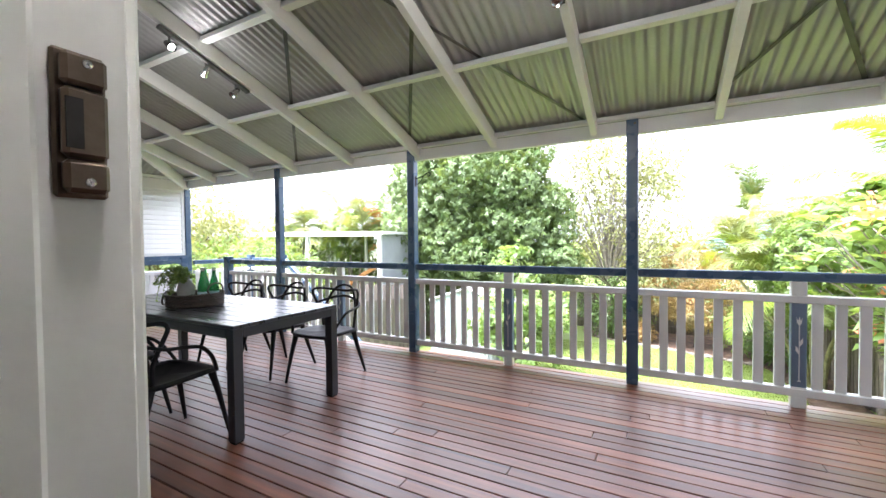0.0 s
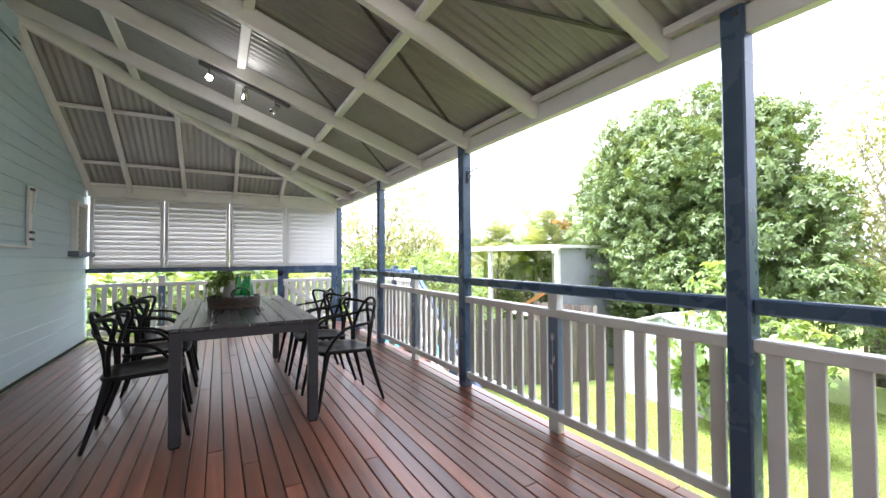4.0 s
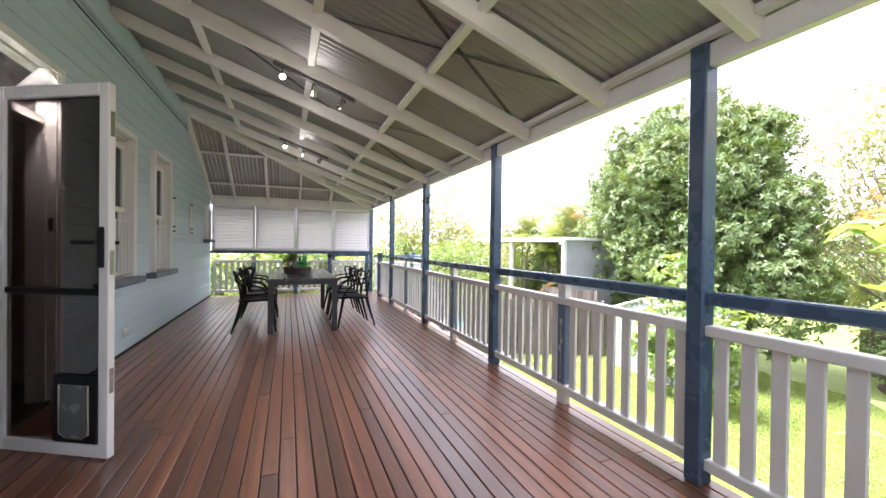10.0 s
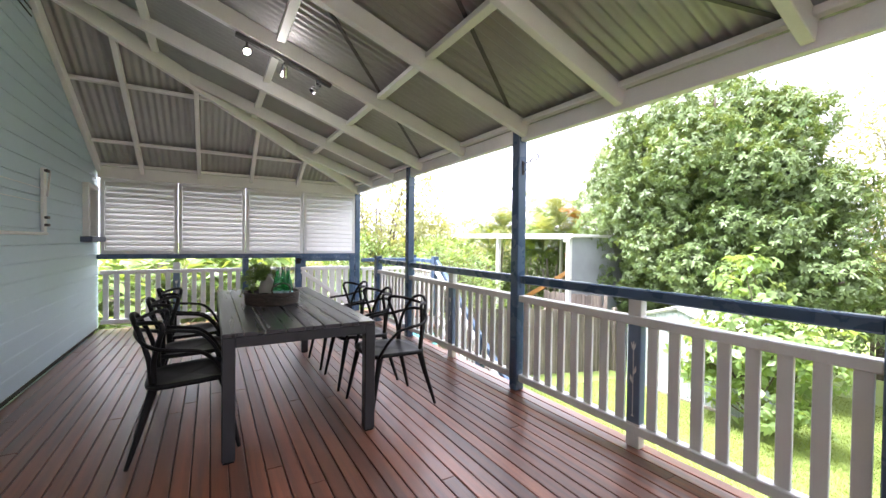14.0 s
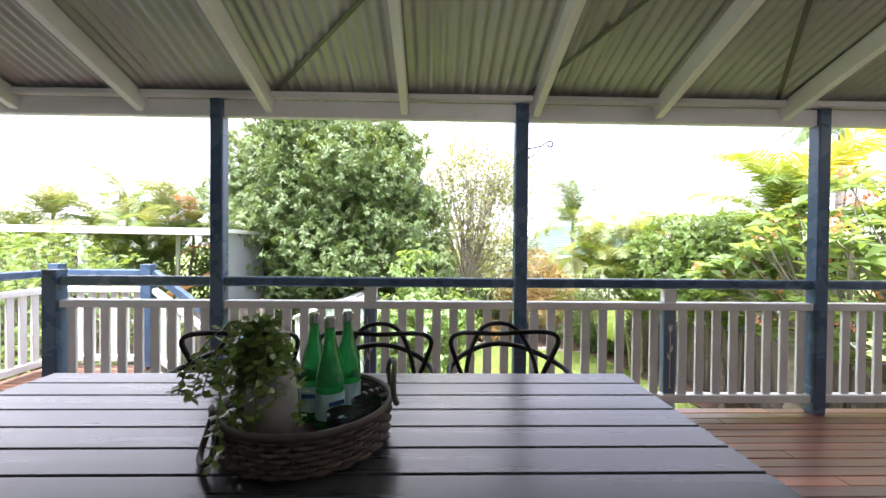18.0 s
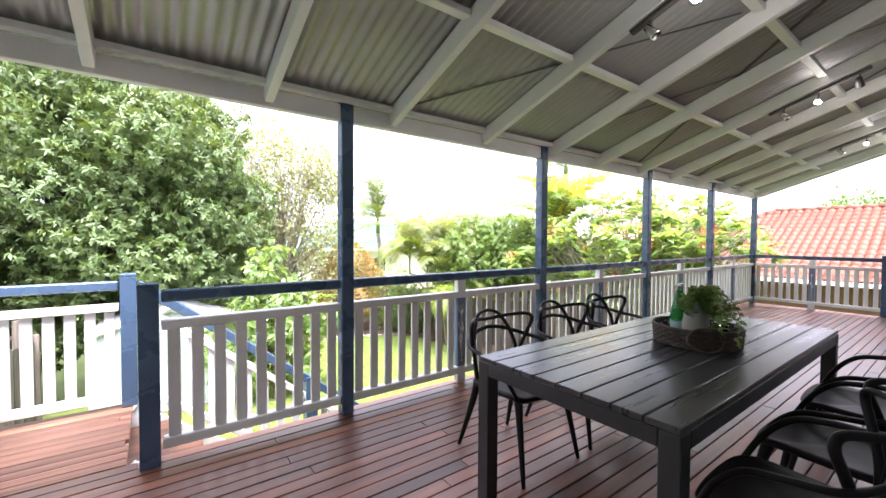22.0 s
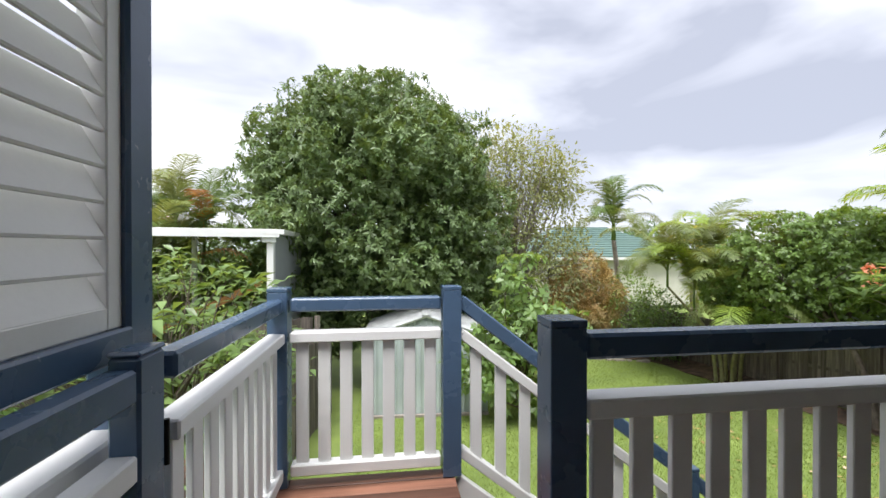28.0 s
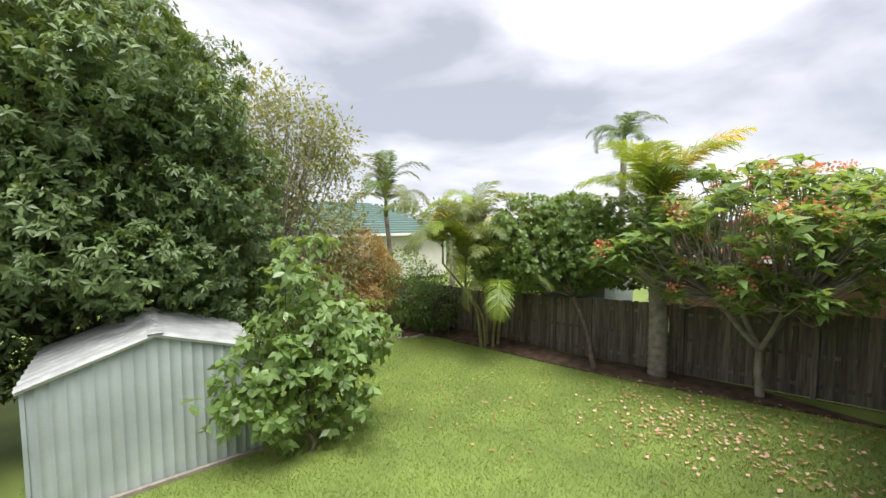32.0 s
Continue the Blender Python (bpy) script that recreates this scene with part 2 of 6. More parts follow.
def shining(name, color, strength):
    m = bpy.data.materials.new(name)
    m.use_nodes = True
    b = m.node_tree.nodes["Principled BSDF"]
    b.inputs["Emission Color"].default_value = (*color, 1)
    b.inputs["Emission Strength"].default_value = strength
    return m


WHITE = material("white_gloss_paint", (0.76, 0.76, 0.75), rough=0.42, var=0.03, scale=3, fine=90, bump=0.06, stain=0.05)
ROOF_WHITE = material("off_white_rafter_paint", (0.84, 0.83, 0.81), rough=0.5, var=0.04, scale=3, grain=(1, 1, 1), fine=80, bump=0.08, stain=0.08)
# a lighter slate blue than NAVY, for the middle posts
POST_BLUE = material("lighter_slate_blue_paint", (0.15, 0.205, 0.30), rough=0.4, var=0.08, scale=5, fine=70, bump=0.08, stain=0.12)
NAVY = material("slate_blue_paint", (0.066, 0.112, 0.188), rough=0.27, var=0.06, scale=4, fine=70, bump=0.08, stain=0.08)
WALL_BLUE = material("pale_blue_weatherboard_paint", (0.50, 0.62, 0.68), rough=0.5, var=0.03, scale=2, grain=(0.3, 1, 1), fine=40, bump=0.08, stain=0.05)
SILL_BLUE = material("dark_slate_paint", (0.10, 0.125, 0.17), rough=0.45, var=0.06, scale=4, fine=60)
DECK = material("oiled_merbau_deck", (0.235, 0.08, 0.038), rough=0.5, var=0.28, scale=2.2, grain=(0.35, 9, 1), fine=26, bump=0.1, tint=(0.10, 0.034, 0.018), rand=0.5, stain=0.2, spec=0.5, coat=0.8, coat_rough=0.28)
LANDING = material("weathered_merbau_boards", (0.33, 0.155, 0.10), rough=0.5, var=0.2, scale=2.2, grain=(0.35, 9, 1), fine=26, bump=0.15, tint=(0.11, 0.05, 0.033), rand=0.45, stain=0.2)
IRON = material("grey_corrugated_iron", (0.40, 0.40, 0.38), rough=0.4, metal=0.3, var=0.06, scale=2, fine=50, bump=0.04, stain=0.12)
IRON_SHED = material("pale_green_shed_steel", (0.41, 0.47, 0.465), rough=0.5, metal=0.1, var=0.08, scale=1.5, fine=40, bump=0.05, stain=0.2)
BLACK_PLASTIC = material("black_satin_plastic", (0.008, 0.008, 0.009), rough=0.45, var=0.08, scale=8, fine=120, bump=0.03, spec=0.2)
TABLE_TOP = material("charcoal_composite_slat", (0.042, 0.043, 0.047), rough=0.3, var=0.15, scale=3, grain=(0.4, 8, 1), fine=40, bump=0.06, rand=0.12, coat=0.3, coat_rough=0.22)
TABLE_FRAME = material("charcoal_powder_coat", (0.024, 0.026, 0.03), rough=0.42, var=0.06, scale=6, fine=150, bump=0.05)
# near-black; puts the shade of gaps, holes and unlit rooms into colour, also cords
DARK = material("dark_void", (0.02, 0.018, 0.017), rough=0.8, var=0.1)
BROWN_DOOR = material("dark_stained_door_timber", (0.075, 0.035, 0.024), rough=0.4, var=0.2, scale=2, grain=(8, 8, 0.5), fine=20)
ROOM = material("cream_room_wall", (0.42, 0.36, 0.30), rough=0.7, var=0.03)
BRASS = material("aged_brass", (0.15, 0.115, 0.085), rough=0.38, metal=0.9, var=0.2, scale=20, fine=120)
CHROME = material("brushed_chrome", (0.6, 0.6, 0.6), rough=0.2, metal=1.0, var=0.05)
RUST = material("dark_galvanised_strap", (0.12, 0.12, 0.11), rough=0.5, metal=0.6, var=0.15)
FENCE = material("weathered_grey_paling", (0.215, 0.18, 0.155), rough=0.85, var=0.2, scale=2.5, grain=(8, 8, 0.5), fine=30, bump=0.3, tint=(0.085, 0.07, 0.06), rand=0.3, stain=0.2)
LAWN = material("mown_lawn_soil", (0.185, 0.245, 0.055), rough=0.9, var=0.25, scale=0.9, fine=45, tint=(0.125, 0.175, 0.04), bump=0.5)
MULCH = material("bark_mulch_soil", (0.12, 0.075, 0.05), rough=0.95, var=0.35, scale=4, fine=30, bump=0.8)
CANE = material("olive_cane_stem", (0.30, 0.29, 0.14), rough=0.55, var=0.2, scale=6, fine=40, bump=0.2)
BARK = material("grey_brown_bark", (0.17, 0.135, 0.105), rough=0.9, var=0.25, scale=5, grain=(3, 3, 1), fine=30, bump=0.5)
PALE_BARK = material("pale_grey_bark", (0.33, 0.29, 0.25), rough=0.85, var=0.2, scale=5, fine=30, bump=0.4)
TERRACOTTA = material("terracotta_roof_tile", (0.185, 0.06, 0.035), rough=0.65, var=0.12, scale=3, fine=30, bump=0.2, rand=0.12, island=0.15)
GREEN_ROOF = material("green_roof_tile", (0.15, 0.235, 0.21), rough=0.5, var=0.08, scale=2, fine=20, rand=0.05)
RENDER_WALL = material("pale_rendered_wall", (0.62, 0.60, 0.55), rough=0.8, var=0.04, scale=2)
# pale side wall; the shade under the patio roof is in its grey
PATIO_WALL = material("shade_greyed_patio_wall", (0.34, 0.36, 0.39), rough=0.7, var=0.05, scale=2, stain=0.12)
BRICK_WALL = material("brown_brick_wall", (0.17, 0.085, 0.06), rough=0.85, var=0.15, scale=3, fine=20)
GLASS = glassy("window_glass", (0.75, 0.78, 0.8))
MESH_SCREEN = glassy("dark_insect_screen", (0.36, 0.34, 0.34), rough=0.4, ior=1.08)
CLEAR = glassy("clear_drinking_glass", (0.9, 0.92, 0.92))
BOTTLE = material("green_bottle_glass", (0.03, 0.45, 0.11), rough=0.06, var=0.02, bump=0)
BOTTLE.node_tree.nodes["Principled BSDF"].inputs["Transmission Weight"].default_value = 0.6
RATTAN = material("dark_woven_rattan", (0.075, 0.055, 0.042), rough=0.6, var=0.3, scale=20, fine=120, bump=0.2, rand=0.25)
CERAMIC = material("grey_ceramic_vase", (0.32, 0.31, 0.29), rough=0.6, var=0.1, scale=9, fine=90)
LED = shining("lamp_glow", (1.0, 0.93, 0.8), 60.0)
LEAF_DARK = leafy("dark_glossy_leaf", (0.14, 0.205, 0.075), (0.088, 0.145, 0.047), rough=0.5, trans=0.25, island=0.25)
LEAF_MID = leafy("mid_green_leaf", (0.11, 0.185, 0.05), (0.06, 0.12, 0.03))
LEAF_BRIGHT = leafy("bright_green_leaf", (0.175, 0.26, 0.08), (0.10, 0.175, 0.05), rough=0.34, trans=0.3)
LEAF_ROUND = leafy("small_fresh_leaf", (0.17, 0.26, 0.06), (0.10, 0.17, 0.04), trans=0.3)
LEAF_FRANGIPANI = leafy("frangipani_leaf", (0.215, 0.32, 0.12), (0.135, 0.225, 0.075), rough=0.36, trans=0.4)
LEAF_OLIVE = leafy("grey_olive_leaf", (0.25, 0.28, 0.14), (0.15, 0.18, 0.085), rough=0.6, trans=0.4)
LEAF_PALM = leafy("palm_frond_leaf", (0.12, 0.19, 0.05), (0.07, 0.12, 0.03))
LEAF_YELLOW = leafy("yellowing_frond_leaf", (0.58, 0.47, 0.05), (0.36, 0.36, 0.05), trans=0.35)
LEAF_LIME = leafy("lime_frond_leaf", (0.28, 0.38, 0.07), (0.17, 0.26, 0.045), trans=0.35)
LEAF_CANE = leafy("olive_gold_frond_leaf", (0.19, 0.225, 0.075), (0.11, 0.16, 0.05), trans=0.3)
LEAF_ORANGE = leafy("orange_dry_frond_leaf", (0.45, 0.17, 0.03), (0.3, 0.12, 0.03))
LEAF_CROTON = leafy("straw_and_pink_leaf", (0.42, 0.29, 0.12), (0.24, 0.22, 0.08))
FLOWER = leafy("coral_pink_petal", (0.80, 0.30, 0.17), (0.70, 0.36, 0.27), trans=0.2)

# ---- the deck ----
X0, X1 = -6.87, 4.52            # west and east edges
Y0, Y1 = -0.06, 3.75            # house wall and garden edge
POST_X = (4.44, 2.197, -0.04, -2.312, -4.53, -6.81)
RAIL_Y = 3.675
floor = thing("floor", "dark red oiled hardwood deck, boards run along the house", "deck", kind="structure")
# one solid dark slab paints the shade seen between the boards
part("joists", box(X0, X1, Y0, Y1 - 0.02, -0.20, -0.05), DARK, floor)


def deck_rows(x0, x1, y0, y1, z, parent, mat, pitch=0.0905, seed=1):
    rnd = random.Random(seed)
    rows = int((y1 - y0) / pitch)
    shapes = {}
    for r in range(rows + 1):
        y = y0 + r * pitch
        w = min(pitch - 0.0065, y1 - y)
        if w < 0.02:
            continue
        x = x0
        while x < x1 - 0.05:
            length = rnd.choice((2.4, 3.0, 3.6, 4.2, 5.4)) if x > x0 else rnd.uniform(0.9, 4.0)
            length = round(min(length, x1 - x), 3)
            key = (length, round(w, 3))
            if key not in shapes:
                shapes[key] = mesh_of(box(0, length - 0.003, 0, w, -0.03, 0, 0.003), "deck_board")
            ob = part("deck_board", shapes[key], mat, parent)
            ob.location = (x, y, z + rnd.uniform(-0.0012, 0.0012))
            x += length


# ---- posts, beam and rails ----
def deck_post(x, y, top, mat=NAVY, size=0.094, name="post", label="dark slate-blue painted square timber verandah post"):
    ob = thing(name, label, "post", "verandah posts", at=pose(x, y, 0))
    h = size / 2
    part("shaft", box(-h, h, -h, h, 0.0, top, 0.008), mat, ob)
    part("bolt", lathe([(0.011, 0), (0.011, 0.006), (0.005, 0.009)], 8, at=(0, 0, 0)), RUST, ob).matrix_local = pose(0.02, -h, top - 0.07, 90, 0, 0)
    return ob


for x in POST_X:
    deck_post(x, RAIL_Y - 0.012, 2.335)

BALUSTER = {}


def baluster_mesh(h, slope=0.0, w=0.064):
    key = (round(h, 3), round(slope, 3), w)
    if key not in BALUSTER:
        bm = box(-w / 2, w / 2, -0.011, 0.011, 0, h, 0.003)
        if slope:
            for v in bm.verts:
                v.co.z += v.co.x * slope
        BALUSTER[key] = mesh_of(bm, "baluster")
    return BALUSTER[key]


def rail_bay(a, b, label, handrail=True, count=None, blue=NAVY, mid=True, z=0.0, cap_w=0.085):
    """One bay of balustrade between two posts: a handrail, a white top rail, balusters and a bottom rail."""
    a, b = Vector((*a, z)), Vector((*b, z))
    length = (b - a).length
    yaw = math.degrees(math.atan2(b.y - a.y, b.x - a.x))
    ob = thing("balustrade", label, "railing", "verandah railings", at=pose(a.x, a.y, a.z, 0, 0, yaw))
    if handrail:
        part("handrail", box(0, length, -0.035, 0.035, 0.945, 1.015, 0.009), blue, ob)
    part("top_rail", box(0, length, -cap_w / 2, cap_w / 2, 0.785, 0.84, 0.006), WHITE, ob)
    part("bottom_rail", box(0, length, -0.035, 0.035, 0.085, 0.145, 0.006), WHITE, ob)
    spans = [(0, length)]
    if mid:
        c = length / 2
        spans = [(0, c - 0.045), (c + 0.045, length)]
        mp = part("middle_post", box(c - 0.045, c + 0.045, -0.03, 0.03, 0.0, 0.785, 0.004), POST_BLUE, ob, "slate-blue post with a carved white tulip")
        part("post_head", box(c - 0.045, c + 0.045, -0.03, 0.03, 0.84, 0.945, 0.004), WHITE, ob, "white block between the rails")
        part("post_foot", box(c - 0.046, c + 0.046, -0.031, 0.031, 0.0, 0.16, 0.004), WHITE, ob)
        for side in (-1, 1):
            bm = bmesh.new()
            s = side * 0.032
            for pts in (((-0.018, 0.68), (-0.014, 0.64), (0, 0.615), (0.014, 0.64), (0.018, 0.68), (0.007, 0.655), (0, 0.685), (-0.007, 0.655)),):
                bm.faces.new([bm.verts.new((c + px, s, pz)) for px, pz in pts])
            for px, pz, d in ((0.012, 0.50, 1), (-0.012, 0.44, -1)):
                bm.faces.new([bm.verts.new((c + qx, s, qz)) for qx, qz in ((0.0, pz - 0.04), (d * 0.022, pz - 0.01), (d * 0.02, pz + 0.03), (d * 0.004, pz))])
            bm.faces.new([bm.verts.new((c + qx, s, qz)) for qx, qz in ((-0.003, 0.2), (0.003, 0.2), (0.003, 0.615), (-0.003, 0.615))])
            bm.faces.new([bm.verts.new((c + qx, s, qz)) for qx, qz in ((-0.012, 0.2), (0.012, 0.2), (0.0, 0.215))])
            part("tulip", bm, WHITE, mp, "white tulip motif")
    for s0, s1 in spans:
        n = count or max(1, round((s1 - s0) / 0.126) - 0)
        pitch = (s1 - s0) / n
        for i in range(n):
            bal = part("baluster", baluster_mesh(0.64), WHITE, ob)
            bal.location = (s0 + (i + 0.5) * pitch, 0, 0.145)
    return ob


H = 0.047
for xa, xb in zip(POST_X[1:5], POST_X[0:4]):
    rail_bay((xa + H, RAIL_Y), (xb - H, RAIL_Y), "white baluster railing with a slate-blue handrail on the deck edge")
NEWEL_X = -5.718
rail_bay((NEWEL_X + 0.06, RAIL_Y), (POST_X[4] - H, RAIL_Y), "short white railing beside the stair opening", mid=False)


def newel(x, y, top=1.045, size=0.115, z=0.0, label="slate-blue newel post with a capped top"):
    ob = thing("newel_post", label, "post", "newel posts", at=pose(x, y, z))
    h = size / 2
    part("shaft", box(-h, h, -h, h, 0, top - 0.02, 0.003), NAVY, ob)
    part("cap", box(-h - 0.001, h + 0.001, -h - 0.001, h + 0.001, top - 0.02, top, 0.003), NAVY, ob)
    return ob


newel(NEWEL_X, RAIL_Y - 0.005, top=1.057, size=0.10)

# east end railing
EAST_X = 4.44
rail_bay((EAST_X, 1.847), (EAST_X, RAIL_Y - H), "white railing across the open end of the deck")
deck_post(EAST_X, 1.80, 1.06, name="post", label="short slate-blue post in the end railing")
rail_bay((EAST_X, 0.0), (EAST_X, 1.753), "white railing across the open end of the deck")

# west end: rail, short posts and louvre screen
WEST_X = -6.81
for y in (1.80, 2.70):
    deck_post(WEST_X, y, 1.0, size=0.09, label="short slate-blue post under the louvre screen")
ys = (-0.02, 1.755, 1.845, 2.655, 2.745, RAIL_Y - H)
rail_bay((WEST_X, ys[0]), (WEST_X, ys[1]), "white railing under the louvre screen", handrail=False)
rail_bay((WEST_X, ys[2]), (WEST_X, ys[3]), "white railing under the louvre screen", handrail=False, mid=False)
rail_bay((WEST_X, ys[4]), (WEST_X, ys[5]), "white railing under the louvre screen", handrail=False, mid=False)
sill = tagged(part("screen_sill", box(WEST_X - 0.05, WEST_X + 0.05, -0.05, RAIL_Y - H, 1.0, 1.07, 0.006), NAVY), "slate-blue sill rail under the louvre screen", "rail")

LOUVRE = mesh_of(box(-0.052, 0.052, 0, 1.0, -0.006, 0.006, 0.004), "louvre_blade")
lys = (-0.02, 0.89, 1.80, 2.70, RAIL_Y - H - 0.005)
for y0, y1 in zip(lys, lys[1:]):
    ob = thing("louvre_panel", "white adjustable louvre privacy panel, blades nearly shut", "louvre screen", "louvre screen panels", at=pose(WEST_X, y0, 1.07))
    w = y1 - y0
    part("stile", box(-0.03, 0.03, 0.004, 0.05, 0, 1.06, 0.003), WHITE, ob)
    part("stile", box(-0.03, 0.03, w - 0.05, w - 0.004, 0, 1.06, 0.003), WHITE, ob)
    part("bottom_frame", box(-0.03, 0.03, 0.05, w - 0.05, 0, 0.05, 0.003), WHITE, ob)
    part("top_frame", box(-0.03, 0.03, 0.05, w - 0.05, 1.02, 1.06, 0.003), WHITE, ob)
    for i in range(13):
        bl = part("blade", LOUVRE, WHITE, ob)
        bl.matrix_local = pose(0, 0.052, 0.09 + i * 0.0755, 0, 62, 0) @ Matrix.Diagonal((1, w - 0.104, 1, 1))

# beams that carry the roof
tagged(part("verandah_beam", box(X0 + 0.02, X1 + 0.1, RAIL_Y - 0.035, RAIL_Y + 0.025, 2.18, 2.30, 0.005), ROOF_WHITE), "off-white timber beam along the outer posts", "beam", kind="structure")
tagged(part("verandah_beam", box(WEST_X - 0.03, WEST_X + 0.03, -0.04, RAIL_Y - 0.06, 2.135, 2.30, 0.005), ROOF_WHITE), "off-white timber beam above the louvre screen", "beam", kind="structure")

# ---- the roof ----
R_LOW, R_HIGH = 2.31, 3.615       # rafter tops at the beam and at the wall
HIP_X = -4.30                    # where the hip meets the wall
RAFTER_X = (4.35, 3.40, 2.46, 1.515, 0.575, -0.35, -1.305, -2.215, -3.175, -4.15, -5.07, -5.95)
SLOPE = (R_HIGH - R_LOW) / (3.70 + 0.06)
roof = thing("roof_frame", "off-white painted rafters and battens under the iron roof", "roof frame", kind="structure")


def roof_z(y):
    return R_LOW + (3.70 - y) * SLOPE


HIP_A, HIP_B = Vector((HIP_X, -0.06, R_HIGH)), Vector((WEST_X, 3.70, R_LOW))


def hip_y(x):
    """Along the hip line, y for x."""
    return -0.06 + (HIP_X - x) / (HIP_X - WEST_X) * 3.76


def hip_x(y):
    return HIP_X - (y + 0.06) / 3.76 * (HIP_X - WEST_X)


W_SLOPE = (R_HIGH - R_LOW) / (HIP_X - WEST_X)
D = 0.13
for x in RAFTER_X:
    y_in = -0.06 if x > HIP_X else hip_y(x)
    a, b = (x, RAIL_Y - 0.03, roof_z(RAIL_Y - 0.03) - D / 2), (x, y_in, roof_z(y_in) - D / 2)
    part("rafter", beam(a, b, 0.055, D), ROOF_WHITE, roof)
part("hip_flashing", beam(HIP_B + Vector((0, 0, 0.045)), HIP_A + Vector((0, 0, 0.045)), 0.34, 0.012), IRON, roof)
part("hip_rafter", beam(HIP_B - Vector((0, 0, 0.085)), HIP_A - Vector((0, 0, 0.085)), 0.055, 0.16), ROOF_WHITE, roof)
part("wall_rafter", beam((WEST_X - 0.02, -0.03, 2.27), (HIP_X, -0.03, 3.47), 0.05, 0.12), ROOF_WHITE, roof)
for y in (0.46, 1.16, 1.88, 2.60):
    xh = hip_x(y)
    a = (WEST_X - 0.025, y, R_LOW - 0.025 * W_SLOPE - 0.05)
    b = (xh, y, R_LOW + (xh - WEST_X) * W_SLOPE - 0.05)
    part("jack_rafter", beam(a, b, 0.05, 0.10), ROOF_WHITE, roof)
for y in (0.80, 1.81, 2.68):
    xs = sorted([max(hip_x(y), WEST_X)] + [x for x in RAFTER_X if x > hip_x(y)])
    for xa, xb in zip(xs, xs[1:]):
        part("batten", beam((xa + 0.028, y, roof_z(y) - 0.022), (xb - 0.028, y, roof_z(y) - 0.022), 0.07, 0.04), ROOF_WHITE, roof)
xs = sorted([WEST_X] + list(RAFTER_X))
for xa, xb in zip(xs, xs[1:]):
    part("eave_batten", beam((xa + 0.028, 3.60, roof_z(3.60) - 0.022), (xb - 0.028, 3.60, roof_z(3.60) - 0.022), 0.06, 0.04), ROOF_WHITE, roof)
for x in (-5.38, -6.30):
    ya = hip_y(x)
    part("batten", beam((x, -0.04, R_LOW + (x - WEST_X) * W_SLOPE - 0.02), (x, ya, R_LOW + (x - WEST_X) * W_SLOPE - 0.02), 0.06, 0.04), ROOF_WHITE, roof)
part("batten", beam((WEST_X + 0.06, -0.04, R_LOW + 0.06 * W_SLOPE - 0.02), (WEST_X + 0.06, 3.6, R_LOW + 0.06 * W_SLOPE - 0.02), 0.03, 0.04), ROOF_WHITE, roof)


def corrugated(x0, x1, rows, place, name, pitch=0.076, amp=0.011, seg=6):
    """A sheet whose waves run along u; place(u, v) gives a point, rows are the v stations (v may depend on u)."""
    n = int((x1 - x0) / pitch * seg)
    us = np.linspace(x0, x1, n + 1)
    verts, faces = [], []
    for u in us:
        dz = amp * math.sin(2 * math.pi * u / pitch)
        for v in rows:
            p = place(u, v)
            verts.append((p[0], p[1], p[2] + amp + 0.004 + dz))
    k = len(rows)
    for i in range(n):
        for j in range(k - 1):
            faces.append((i * k + j, (i + 1) * k + j, (i + 1) * k + j + 1, i * k + j + 1))
    return fast_mesh(name, verts, faces, IRON, smooth=True)


def main_sheet(u, v):
    y_in = -0.08 if u > HIP_X else hip_y(u)
    y = 3.76 + (y_in - 3.76) * v
    return (u, y, roof_z(y))


def west_sheet(u, v):
    x_in = hip_x(u)
    x = (WEST_X - 0.15) + (x_in - WEST_X + 0.15) * v
    return (x, u, R_LOW + (x - WEST_X) * W_SLOPE)


ceiling = tagged(part("ceiling", corrugated(WEST_X + 0.02, X1 + 0.15, (0, 0.33, 0.66, 1.0), main_sheet, "ceiling"), IRON), "grey corrugated iron roof sheets seen from below", "ceiling", kind="structure")
ceiling_w = tagged(part("ceiling", corrugated(-0.07, 3.68, (0, 0.5, 1.0), west_sheet, "ceiling"), IRON), "grey corrugated iron roof sheets over the hip end", "ceiling", kind="structure")

# ---- the house wall ----
DOOR = (-0.235, 0.475, 0.0, 2.495)
WINDOWS = ((-1.825, -1.115, 0.845, 2.39), (-3.305, -2.595, 0.845, 2.39))
SMALL_WIN = (-6.58, -6.20, 1.32, 1.93)
OPENINGS = (DOOR,) + WINDOWS + (SMALL_WIN,)
wall_south = thing("wall_south", "pale blue painted weatherboard house wall", "wall", kind="structure")
PITCH = 0.150
z = 0.03
row = 0
BOARD = {}
